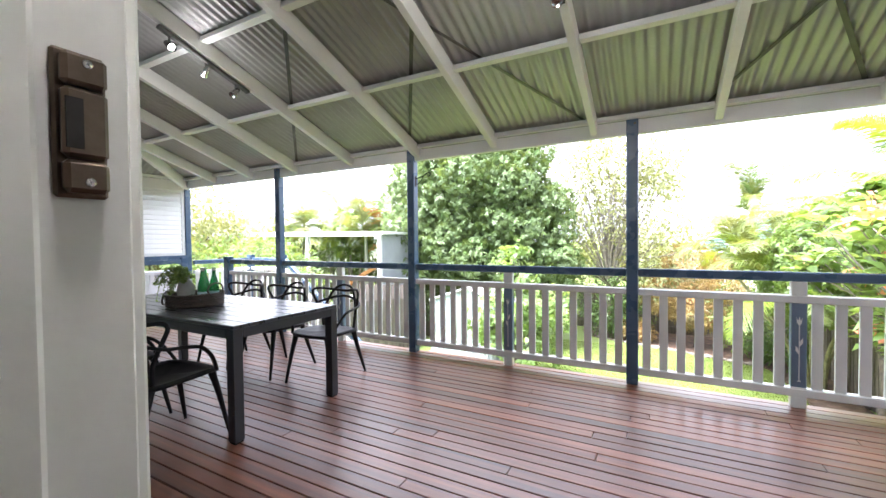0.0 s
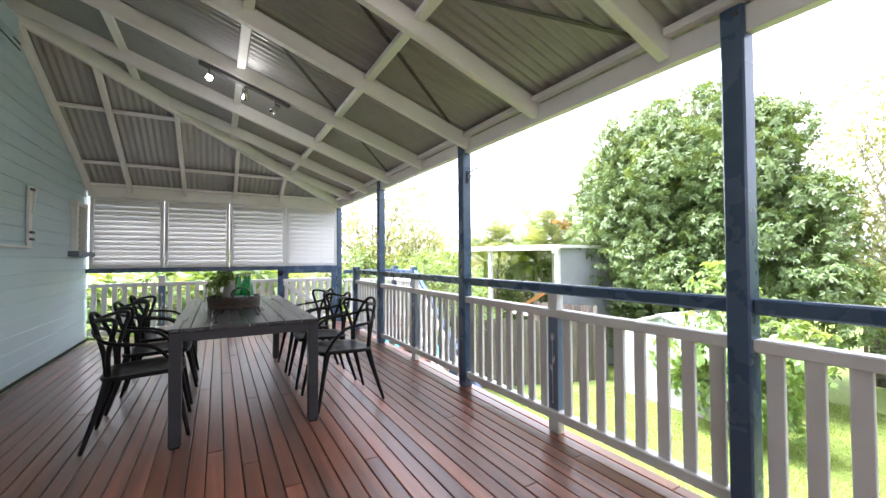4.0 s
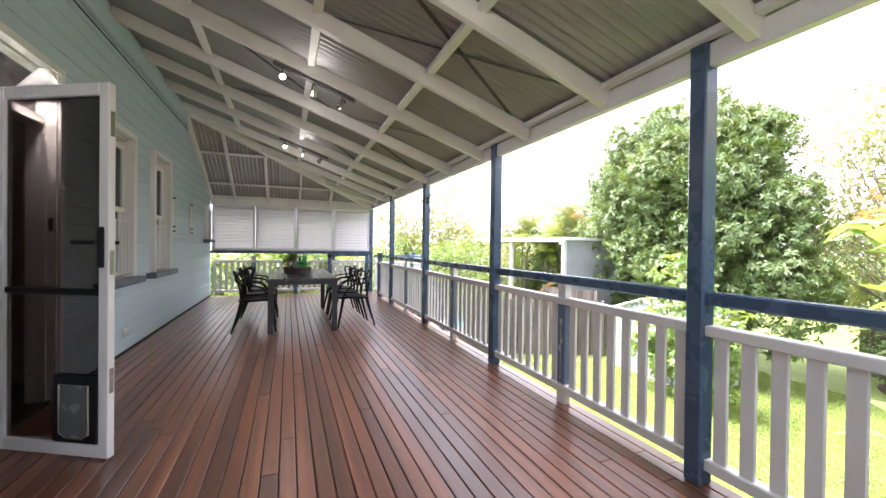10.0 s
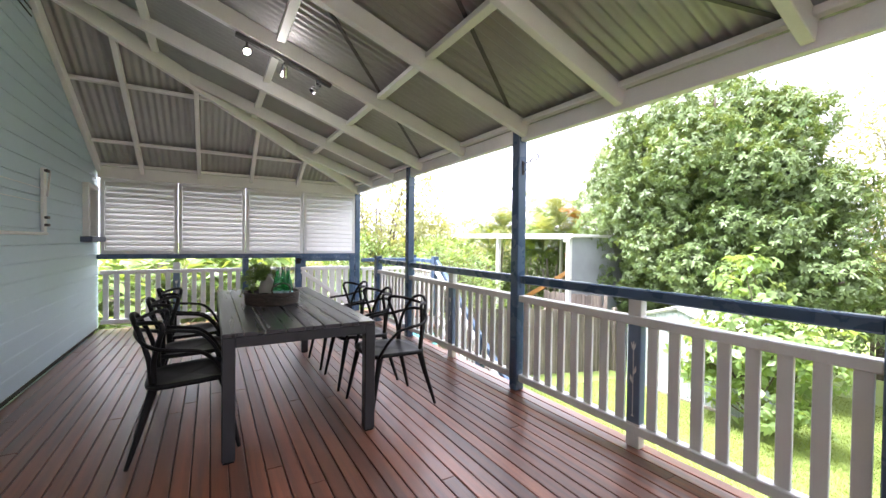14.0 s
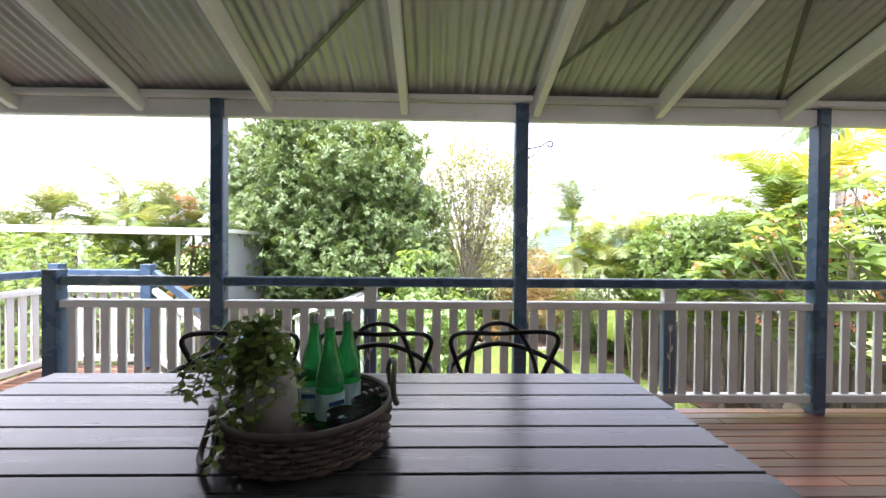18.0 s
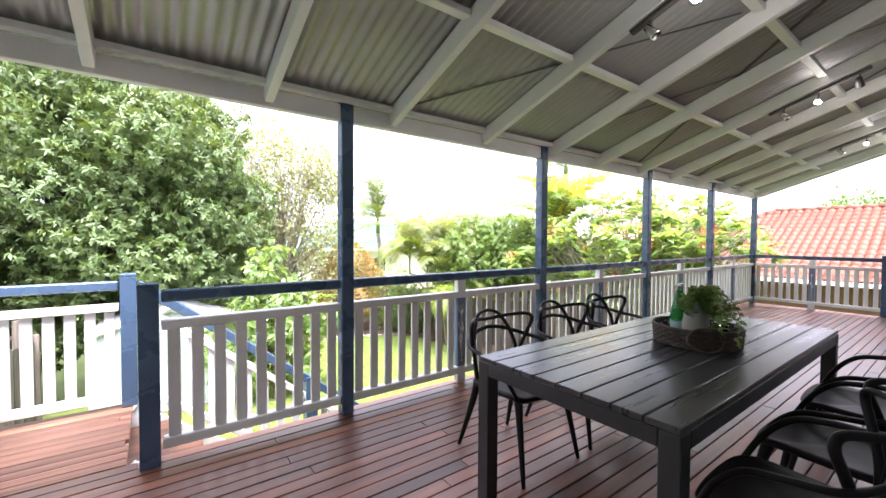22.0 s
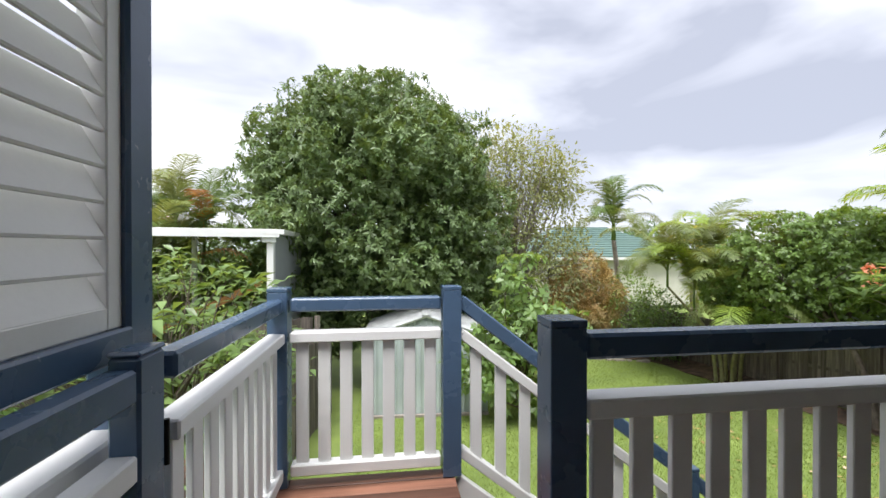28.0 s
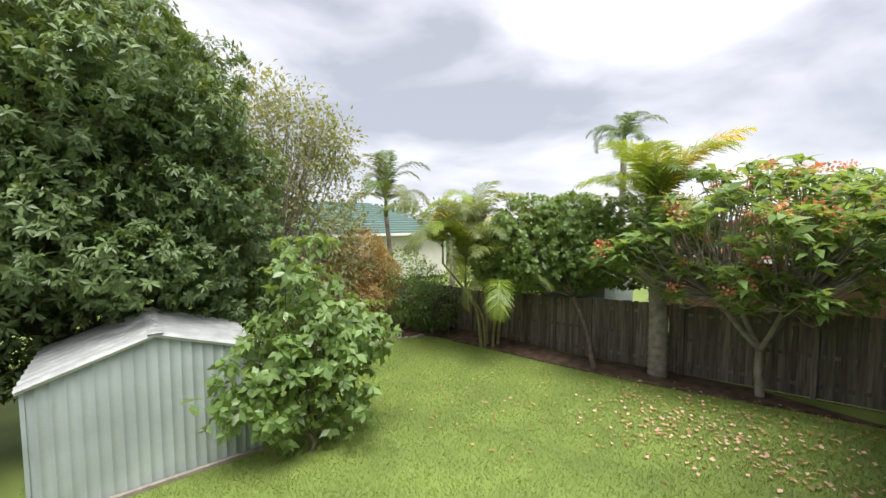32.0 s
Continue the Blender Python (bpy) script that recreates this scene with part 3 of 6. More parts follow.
while z < 3.62:
    z1 = z + PITCH
    cuts = sorted([(o[0] - 0.01, o[1] + 0.01) for o in OPENINGS if o[2] < z1 - 0.02 and o[3] > z + 0.02])
    x = -6.92
    spans = []
    for c0, c1 in cuts:
        spans.append((x, c0))
        x = c1
    spans.append((x, 7.6))
    for s0, s1 in spans:
        key = round(s1 - s0, 3)
        if key not in BOARD:
            bm = bmesh.new()
            prof = ((0.0, 0.0), (0.020, 0.004), (0.017, PITCH - 0.012), (0.008, PITCH + 0.004), (0.0, PITCH + 0.004))
            ends = [[bm.verts.new((e, -0.06 - 0.02 + py, pz)) for py, pz in prof] for e in (0, key)]
            for i in range(5):
                bm.faces.new((ends[0][i], ends[0][(i + 1) % 5], ends[1][(i + 1) % 5], ends[1][i]))
            bm.faces.new(ends[0][::-1])
            bm.faces.new(ends[1])
            bmesh.ops.recalc_face_normals(bm, faces=bm.faces)
            BOARD[key] = mesh_of(bm, "weatherboard")
        ob = part("weatherboard", BOARD[key], WALL_BLUE, wall_south)
        ob.location = (s0, 0, z)
    z = z1
# backing wall with the openings through it
bx = sorted({-6.92, 7.6} | {v for o in OPENINGS for v in o[:2]})
bz = sorted({0.0, 4.0} | {v for o in OPENINGS for v in o[2:]})
bm = bmesh.new()
for xa, xb in zip(bx, bx[1:]):
    for za, zb in zip(bz, bz[1:]):
        cx, cz = (xa + xb) / 2, (za + zb) / 2
        if not any(o[0] < cx < o[1] and o[2] < cz < o[3] for o in OPENINGS):
            box(xa, xb, -0.18, -0.082, za, zb, bm=bm)
part("backing", bm, ROOM, wall_south)
tagged(part("wall_plate", box(-4.3, 7.6, -0.055, 0.0, 3.28, 3.46, 0.004), WALL_BLUE), "grooved pale blue board along the top of the wall", "trim", kind="structure")

tagged(part("barge_board", beam((X1 + 0.16, 3.9, roof_z(3.9) - 0.03), (X1 + 0.16, -0.06, roof_z(-0.06) - 0.03), 0.03, 0.17), ROOF_WHITE), "off-white barge board on the open roof end", "trim", kind="structure")

# ---- stair landing and stairs ----
LX0, LX1, LY1 = -6.81, -5.85, 4.83
landing = thing("landing", "weathered red timber stair landing beside the deck", "landing", kind="structure")
part("landing_frame", box(LX0, LX1, 3.735, LY1, -0.24, -0.05), WHITE, landing)
part("landing_fascia", box(LX0 - 0.03, LX1, LY1, LY1 + 0.03, -0.2, -0.01), WHITE, landing)
newel(LX0 + 0.05, LY1 - 0.02, top=1.035, size=0.10)
newel(LX1, LY1 - 0.025, top=1.035, size=0.10)
rail_bay((LX0 + 0.11, LY1 - 0.02), (LX1 - 0.06, LY1 - 0.02), "white railing with a slate-blue handrail round the landing", mid=False, count=7, z=-0.035)
rail_bay((LX0 + 0.05, RAIL_Y + 0.06), (LX0 + 0.05, LY1 - 0.08), "white railing with a slate-blue handrail round the landing", mid=False, count=9, z=-0.035)
# low gate folded back under the louvres, hung beside the corner post
gate = thing("gate", "white picket gate with slate-blue stiles and handrail, folded back open", "gate", at=pose(-6.70, 3.58, 0.0, 0, 0, -90))
for gx in (0.045, 0.985):
    st = part("stile", box(gx - 0.045, gx + 0.045, -0.03, 0.03, 0.012, 1.03, 0.006), NAVY, gate, "slate-blue stile")
    part("stile_cap", box(gx - 0.047, gx + 0.047, -0.032, 0.032, 1.03, 1.042, 0.005), NAVY, st)
part("handrail", box(0.09, 0.94, -0.028, 0.028, 0.94, 1.01, 0.007), NAVY, gate, "slate-blue handrail")
part("top_rail", box(0.09, 0.94, -0.028, 0.028, 0.785, 0.84, 0.005), WHITE, gate)
part("bottom_rail", box(0.09, 0.94, -0.025, 0.025, 0.085, 0.145, 0.005), WHITE, gate)
part("brace", beam((0.10, 0.024, 0.17), (0.93, 0.024, 0.77), 0.02, 0.07), WHITE, gate, "white diagonal brace")
for i in range(7):
    part("picket", baluster_mesh(0.64), WHITE, gate).location = (0.145 + i * 0.123, 0, 0.145)
latch = part("latch", box(0.945, 1.025, 0.03, 0.037, 0.90, 0.99, 0.002), BLACK_PLASTIC, gate, "black bolt latch")
part("latch_bolt", tube([(0.93, 0.046, 0.965), (1.07, 0.046, 0.965)], 0.008, 8), BLACK_PLASTIC, latch)
part("latch_keep", box(0.95, 0.965, 0.037, 0.056, 0.95, 0.98), BLACK_PLASTIC, latch)
part("latch_knob", tube([(1.0, 0.046, 0.965), (1.0, 0.075, 0.965)], 0.006, 8), BLACK_PLASTIC, latch)
for z in (0.22, 0.82):
    hg = part("hinge", box(-0.006, 0.001, -0.025, 0.025, z - 0.05, z + 0.05), BLACK_PLASTIC, gate, "black butt hinge")
    part("hinge_pin", tube([(-0.004, 0.03, z - 0.05), (-0.004, 0.03, z + 0.05)], 0.006, 8), BLACK_PLASTIC, hg)

stairs = thing("staircase", "white timber stairs with open treads down to the lawn", "stairs")
RISE, GO = 0.175, 0.2255
N_STEP = 11
sx = LX1 + 0.02
for i in range(1, N_STEP + 1):
    part("tread", box(sx + (i - 1) * GO - 0.03, sx + i * GO, 3.84, LY1 - 0.06, -i * RISE - 0.04, -i * RISE, 0.005), LANDING, stairs)
for y in (3.81, LY1 - 0.03):
    part("stringer", beam((sx - 0.05, y, -0.12), (sx + N_STEP * GO + 0.1, y, -0.12 - (N_STEP * GO + 0.15) * RISE / GO), 0.045, 0.27), WHITE, stairs)
SL = -RISE / GO
yr = LY1 - 0.02
end = 11.6 * GO
stair_rail = thing("stair_railing", "sloping white baluster railing with a slate-blue handrail down the stairs", "railing")
part("handrail", beam((LX1 + 0.05, yr, 0.95), (LX1 + end, yr, 0.95 + (end - 0.05) * SL), 0.07, 0.075, 0.008), NAVY, stair_rail)
part("top_rail", beam((LX1 + 0.05, yr, 0.775), (LX1 + end, yr, 0.775 + (end - 0.05) * SL), 0.07, 0.055, 0.006), WHITE, stair_rail)
part("bottom_rail", beam((LX1 + 0.05, yr, 0.12), (LX1 + end, yr, 0.12 + (end - 0.05) * SL), 0.06, 0.055, 0.006), WHITE, stair_rail)
n = 18
for i in range(n):
    x = 0.14 + i * 0.142
    bal = part("baluster", baluster_mesh(0.645, SL), WHITE, stair_rail)
    bal.location = (LX1 + x, yr, 0.14 + (x - 0.05) * SL)
for k in (6.3, 12.0):
    x = LX1 + k * GO
    newel(x, yr, top=1.06, z=k * GO * SL - 0.02, label="slate-blue newel post on the stairs") if k < 12 else newel(x, yr, top=2.2 + 1.06 + k * GO * SL, z=-2.2, label="slate-blue newel post at the foot of the stairs")
# supports under the deck
for x in POST_X:
    for y in (0.3, 3.60):
        tagged(part("stump", box(x - 0.06, x + 0.06, y - 0.06, y + 0.06, -2.8, -0.2, 0.005), FENCE), "timber stump that carries the deck", "stump", "deck stumps")
for x, y in ((LX0 + 0.06, LY1 - 0.1), (LX1 - 0.06, LY1 - 0.1)):
    tagged(part("stump", box(x - 0.05, x + 0.05, y - 0.05, y + 0.05, -2.8, -0.24, 0.005), FENCE), "timber stump that carries the landing", "stump", "deck stumps")
tagged(part("edge_board", box(NEWEL_X, X1, 3.752, 3.775, -0.22, -0.035, 0.004), WHITE), "white fascia board along the deck edge", "trim", kind="structure")

# ---- the house: door, windows, fittings ----
def casing(x0, x1, z0, z1, name, label, sill=True):
    ob = thing(name, label, "window" if sill else "door", kind="structure", at=pose(0, 0, 0))
    w = 0.062
    part("frame", box(x0 - w, x0 - 0.001, -0.07, 0.0, z0, z1, 0.004), WHITE, ob)
    part("frame", box(x1 + 0.001, x1 + w, -0.07, 0.0, z0, z1, 0.004), WHITE, ob)
    part("frame", box(x0 - w, x1 + w, -0.07, 0.004, z1 + 0.001, z1 + w, 0.004), WHITE, ob)
    for xa, xb in ((x0, x0 + 0.02), (x1 - 0.02, x1)):
        part("reveal", box(xa, xb, -0.20, -0.004 if sill else -0.018, z0, z1, 0.002), WHITE, ob)
    part("reveal", box(x0 + 0.02, x1 - 0.02, -0.20, -0.072, z1 - 0.02, z1, 0.002), WHITE, ob)
    if sill:
        part("sill", box(x0 - 0.18, x1 + 0.18, -0.065, 0.055, z0 - 0.075, z0 - 0.005, 0.01), SILL_BLUE, ob, "dark slate-painted projecting sill")
    return ob


for k, (x0, x1, z0, z1) in enumerate(WINDOWS):
    win = casing(x0, x1, z0, z1, "window_%d" % (k + 1), "white sash window with four panes and a low security grille")
    zm = (z0 + z1) / 2 - 0.03
    for za, zb, y in ((zm - 0.02, z1 - 0.08, -0.115), (z0 + 0.01, zm + 0.03, -0.145)):
        sash = part("sash", box(x0 + 0.022, x0 + 0.07, y - 0.02, y + 0.02, za, zb, 0.003), WHITE, win)
        part("stile", box(x1 - 0.07, x1 - 0.022, y - 0.02, y + 0.02, za, zb, 0.003), WHITE, sash)
        part("rail", box(x0 + 0.07, x1 - 0.07, y - 0.02, y + 0.02, za, za + 0.05, 0.003), WHITE, sash)
        part("rail", box(x0 + 0.07, x1 - 0.07, y - 0.02, y + 0.02, zb - 0.05, zb, 0.003), WHITE, sash)
        part("glazing_bar", box((x0 + x1) / 2 - 0.012, (x0 + x1) / 2 + 0.012, y - 0.014, y + 0.014, za + 0.05, zb - 0.05), WHITE, sash)
        for xa, xb in ((x0 + 0.07, (x0 + x1) / 2 - 0.012), ((x0 + x1) / 2 + 0.012, x1 - 0.07)):
            pane = part("pane", box(xa, xb, y - 0.002, y + 0.002, za + 0.05, zb - 0.05), GLASS, sash)
            pane.visible_shadow = False
    grille = part("grille", tube([(x0 + 0.03, -0.04, z0 + 0.62), (x1 - 0.03, -0.04, z0 + 0.62)], 0.008, 6), WHITE, win, "white bar grille across the lower sash")
    part("grille_rail", tube([(x0 + 0.03, -0.04, z0 + 0.05), (x1 - 0.03, -0.04, z0 + 0.05)], 0.008, 6), WHITE, grille)
    for i in range(7):
        gx = x0 + 0.10 + i * (x1 - x0 - 0.2) / 6
        part("bar", tube([(gx, -0.04, z0 + 0.05), (gx, -0.04, z0 + 0.62)], 0.007, 6), WHITE, grille)
    # timber shutters behind the glass
    sh = thing("shutter", "brown timber louvre shutter behind the window glass", "shutter", "indoor shutters", at=pose(0, -0.26, 0))
    part("stile", box(x0 - 0.02, x0 + 0.05, -0.015, 0.015, z0 - 0.1, z1 - 0.02, 0.003), BROWN_DOOR, sh)
    part("stile", box(x0 + 0.42, x0 + 0.47, -0.015, 0.015, z0 - 0.1, z1 - 0.02, 0.003), BROWN_DOOR, sh)
    blade = mesh_of(box(0, 0.37, -0.024, 0.024, -0.004, 0.004), "blade")
    for i in range(28):
        part("blade", blade, ROOM, sh).matrix_local = pose(x0 + 0.05, 0, z0 - 0.07 + i * 0.06, 40, 0, 0)
    part("bottom_rail", box(x0 + 0.05, x0 + 0.42, -0.015, 0.015, z0 - 0.84, z0 - 0.08), BROWN_DOOR, sh)

# small louvred window near the screen
x0, x1, z0, z1 = SMALL_WIN
win = casing(x0, x1, z0, z1, "window_3", "small white louvre window with a slate sill")
for i in range(7):
    part("blade", box(0, x1 - x0 - 0.05, -0.045, 0.045, -0.003, 0.003), GLASS, win).matrix_local = pose(x0 + 0.025, -0.1, z0 + 0.06 + i * 0.088, -35, 0, 0)
# dark sheet painted as the unlit room behind the louvres
part("backing", box(x0, x1, -0.19, -0.18, z0, z1), DARK, win)

# folded wall brackets: a clothes airer
air = thing("folding_airer", "white folding clothes airer fixed flat on the wall", "clothes airer")
for x in (-3.55, -4.75):
    arm = part("wall_arm", box(x - 0.035, x + 0.035, -0.057, -0.03, 1.32, 1.95, 0.004), WHITE, air)
    part("fold_arm", beam((x - 0.02, -0.018, 1.37), (x - 0.02, -0.018, 1.93), 0.03, 0.016), WHITE, arm)
    part("strut", beam((x + 0.03, -0.01, 1.68), (x - 0.05, -0.01, 1.93), 0.018, 0.012), WHITE, arm)
    for z in (1.40, 1.47, 1.91):
        part("hinge", box(x - 0.03, x + 0.04, -0.03, -0.004, z, z + 0.025, 0.003), RUST, arm)
part("front_bar", tube([(-4.78, -0.03, 1.33), (-3.52, -0.03, 1.33)], 0.014, 8), WHITE, air)
for dz in (1.62, 1.75):
    part("line", tube([(-4.73, -0.045, dz), (-3.57, -0.045, dz)], 0.004, 6), WHITE, air)

sock = thing("power_outlet", "white double power outlet low on the wall", "power outlet", at=pose(-1.70, -0.058, 0.24))
part("plate", box(-0.058, 0.058, 0, 0.014, -0.036, 0.036, 0.006), WHITE, sock)
for x in (-0.03, 0.03):
    part("switch", box(x - 0.012, x + 0.012, 0.014, 0.019, 0.008, 0.026, 0.002), WHITE, sock)
    part("slot", box(x - 0.008, x + 0.008, 0.0142, 0.0155, -0.02, -0.006), DARK, sock)

# doorway
x0, x1, z0, z1 = DOOR
door = casing(x0, x1, z0, z1, "door_1", "white timber door frame with a glass fanlight", sill=False)
part("threshold", box(x0 + 0.021, x1 - 0.021, -0.20, -0.06, 0.0, 0.022, 0.004), BROWN_DOOR, door)
part("transom", box(x0 + 0.02, x1 - 0.02, -0.19, -0.08, 2.10, 2.16, 0.004), WHITE, door)
fan = part("fanlight", box(x0 + 0.02, x1 - 0.02, -0.14, -0.136, 2.16, z1 - 0.02), GLASS, door)
fan.visible_shadow = False
strike = part("strike_plate", box(x0 + 0.02, x0 + 0.024, -0.064, -0.034, 1.313, 1.412, 0.002), BRASS, door, "tarnished brass strike plate")
for za, zb in ((1.316, 1.338), (1.339, 1.386), (1.387, 1.409)):
    part("strike_box", box(x0 + 0.024, x0 + 0.033, -0.061, -0.036, za, zb, 0.003), BRASS, strike)
part("strike_hole", box(x0 + 0.0325, x0 + 0.0345, -0.06, -0.051, 1.345, 1.378), DARK, strike)
for z in (1.323, 1.402):
    screw = part("screw", lathe([(0.003, 0), (0.003, 0.0012), (0.001, 0.0018)], 8), CHROME, strike)
    screw.matrix_local = pose(x0 + 0.033, -0.048, z, 0, 90, 0)
part("stop_bead", box(x0 + 0.02, x0 + 0.03, -0.105, -0.072, 0.022, 2.10, 0.004), WHITE, door)
inner = thing("inner_door", "dark stained timber house door standing open indoors", "door", at=pose(x1 - 0.03, -0.20, 0.0, 0, 0, -100))
part("leaf", box(0, 0.66, -0.02, 0.02, 0.0, 2.08, 0.004), BROWN_DOOR, inner)
for z in (0.35, 1.05, 1.75):
    part("panel", box(0.11, 0.55, -0.028, 0.028, z - 0.25, z + 0.25, 0.008), BROWN_DOOR, inner)
part("knob", lathe([(0.012, 0), (0.012, 0.03), (0.028, 0.045), (0.028, 0.07), (0.01, 0.08)], 16), BRASS, inner).matrix_local = pose(0.60, 0.02, 1.02, -90, 0, 0)

# security screen door, swung wide open
sd = thing("screen_door", "white framed security screen door with dark mesh and a pet flap, open", "door", at=pose(0.52, 0.03, 0.0, 0, 0, 61))
W, T, HT = 0.76, 0.022, 2.13
zb = 0.012
part("stile", box(0, 0.062, -T, T, zb, HT, 0.004), WHITE, sd)
part("stile", box(W - 0.062, W, -T, T, zb, HT, 0.004), WHITE, sd)
part("rail", box(0.062, W - 0.062, -T, T, zb, zb + 0.07, 0.004), WHITE, sd)
part("rail", box(0.062, W - 0.062, -T, T, HT - 0.07, HT, 0.004), WHITE, sd)
part("mesh_panel", box(0.062, W - 0.062, -0.003, 0.003, zb + 0.07, HT - 0.07), MESH_SCREEN, sd, "dark insect screen mesh")
part("mid_bar", box(0.062, W - 0.062, -0.016, 0.016, 0.93, 0.965, 0.003), BLACK_PLASTIC, sd, "black middle bar")
lock = part("lock", box(W - 0.058, W - 0.018, T, T + 0.016, 1.09, 1.32, 0.006), BLACK_PLASTIC, sd, "black lever lock")
part("lever", box(W - 0.19, W - 0.03, T + 0.035, T + 0.05, 1.22, 1.242, 0.005), BLACK_PLASTIC, lock)
part("spindle", tube([(W - 0.038, T + 0.016, 1.231), (W - 0.038, T + 0.05, 1.231)], 0.011, 10), BLACK_PLASTIC, lock)
lock2 = part("lock", box(W - 0.058, W - 0.018, -T - 0.016, -T, 1.09, 1.32, 0.006), BLACK_PLASTIC, sd, "black lever lock")
part("lever", box(W - 0.19, W - 0.03, -T - 0.05, -T - 0.035, 1.22, 1.242, 0.005), BLACK_PLASTIC, lock2)
for z in (0.45, 1.12, 1.90):
    part("edge_plate", box(W - 0.001, W + 0.003, -0.012, 0.012, z - 0.07, z + 0.07), CHROME, sd)
flap = part("pet_flap", box(W - 0.36, W - 0.068, -0.024, 0.024, 0.085, 0.47, 0.006), BLACK_PLASTIC, sd, "black framed pet flap")
pts = [(W - 0.31, 0.14), (W - 0.27, 0.115), (W - 0.16, 0.115), (W - 0.12, 0.14), (W - 0.12, 0.42), (W - 0.31, 0.42)]
for s in (0.026, -0.026):
    bm = bmesh.new()
    f = bm.faces.new([bm.verts.new((px, s, pz)) for px, pz in pts])
    part("flap_window", bm, material("clear_flap_plastic", (0.12, 0.125, 0.125), rough=0.25, var=0.05), flap, "grey translucent flap")
    part("flap_rim", tube([(px, s, pz) for px, pz in pts], 0.006, 6, closed=True), CHROME, flap)
for z in (0.3, 1.05, 1.8):
    part("hinge", tube([(0.0, -0.02, z - 0.05), (0.0, -0.02, z + 0.05)], 0.011, 8), CHROME, sd)

# fluted arched cabinet against the wall
tank = thing("fluted_cabinet", "pale fluted arched panel cabinet standing against the wall", "cabinet", at=pose(2.0, 0.0, 0.0))
bm = bmesh.new()


def arch(d, x):
    """The arched outline drawn in by d."""
    out = [(x, 0.0 + d, 0.0)]
    for k in range(17):
        a = math.pi - math.pi * k / 16
        out.append((x, 0.345 + (0.345 - d) * math.cos(a), 1.28 + (0.35 - d) * math.sin(a)))
    out.append((x, 0.69 - d, 0.0))
    return [bm.verts.new(p) for p in out]


PALE_STEEL = material("pale_blue_grey_steel", (0.55, 0.63, 0.67), rough=0.4, var=0.03, scale=2)


def band(name, rings, cap=False):
    for a, b in zip(rings, rings[1:]):
        for k in range(len(a) - 1):
            bm.faces.new((a[k], a[k + 1], b[k + 1], b[k]))
    if cap:
        bm.faces.new(rings[-1])
    bmesh.ops.recalc_face_normals(bm, faces=bm.faces)
    part(name, bm, PALE_STEEL, tank)


band("side_wall", [arch(0.0, -0.10), arch(0.0, 0.0)])
for j in range(6):
    bm = bmesh.new()
    band("flute", [arch(0.0085 * (6 * j + k), 0.016 * math.sqrt(max(0.0, 1 - ((k - 3) / 3.0) ** 2))) for k in range(7)])
bm = bmesh.new()
band("centre_panel", [arch(0.306, 0.0), arch(0.33, 0.004)], cap=True)

# room behind the wall
room = thing("room", "dim cream room behind the windows", "room", kind="structure")
part("room_wall", box(-6.92, 7.6, -4.1, -4.0, -0.05, 3.6), ROOM, room)
part("room_wall", box(-6.92, -6.86, -4.0, -0.19, -0.05, 3.6), ROOM, room)
part("room_wall", box(7.54, 7.6, -4.0, -0.19, -0.05, 3.6), ROOM, room)
part("room_wall", box(0.75, 0.85, -4.0, -0.21, 0.0, 3.3), ROOM, room)
part("room_wall", box(-0.95, -0.85, -4.0, -0.21, 0.0, 3.3), ROOM, room)
part("room_floor", box(-6.86, 7.54, -4.0, -0.19, -0.05, -0.002), BROWN_DOOR, room)
part("room_ceiling", box(-6.86, 7.54, -4.0, -0.19, 3.3, 3.4), WHITE, room)
# house roof and underfloor walls that close the place
hr = thing("house_roof", "grey iron roof of the house", "roof", kind="structure")
part("roof_slope", beam((0.3, -5.0, 5.2), (0.3, -0.05, 3.78), 14.6, 0.05), IRON, hr)
part("roof_end", box(-7.0, -6.94, -5.0, -0.19, -2.8, 3.75), WALL_BLUE, hr)
part("underfloor", box(-6.92, 7.6, -0.6, -0.5, -2.8, -0.06), WALL_BLUE, hr)

# added pendant lamps, unseen: window glow suggests one, the hall one lifts the jamb
for x, y in ((-2.9, -2.2), (0.0, -2.6), (-5.0, -2.4)):
    pend = thing("pendant_lamp", "unseen warm pendant lamp added to light the dim room", "lamp", "indoor lamps")
    part("cord", tube([(x, y, 3.3), (x, y, 2.45)], 0.006, 6), DARK, pend)
    part("shade", lathe([(0.03, 2.45), (0.14, 2.28), (0.13, 2.28), (0.02, 2.44)], 18), WHITE, pend, smooth=True)
    part("bulb", lathe([(0.001, 2.34), (0.035, 2.31), (0.035, 2.28), (0.001, 2.25)], 12), LED, pend, smooth=True)
    pl = bpy.data.lights.new("added_room_light", "POINT")
    pl.energy, pl.color, pl.shadow_soft_size = 1.2 if x == 0.0 else 18, (1.0, 0.88, 0.74), 0.05
    new("added_room_light", pl).location = (x, y, 2.16)

# near-black strip as gap shade at the wall's foot; three dark tubes under the roof
tagged(part("wall_gap", box(-6.85, 7.5, -0.060, -0.050, 0.001, 0.032), DARK), "near-black strip painted as the shade in the gap along the foot of the wall", "gap", kind="structure")
# dark tubes stand in for the shadow lines of the wall-top grooves
for k in range(3):
    tagged(part("cable", tube([(-4.5, -0.05, 3.24 + 0.06 * k), (-2.0, -0.05, 3.235 + 0.06 * k), (4.3, -0.05, 3.24 + 0.06 * k)], 0.006, 6), DARK), "thin dark tube drawn for a groove's shadow line along the top of the wall", "cable", "wall cables")
# a small white ornament on a short post of the railing
orn = thing("hanging_ornament", "small white metal leaf ornament hanging on a thin chain", "ornament", at=pose(-3.46, 3.612, 0.72))
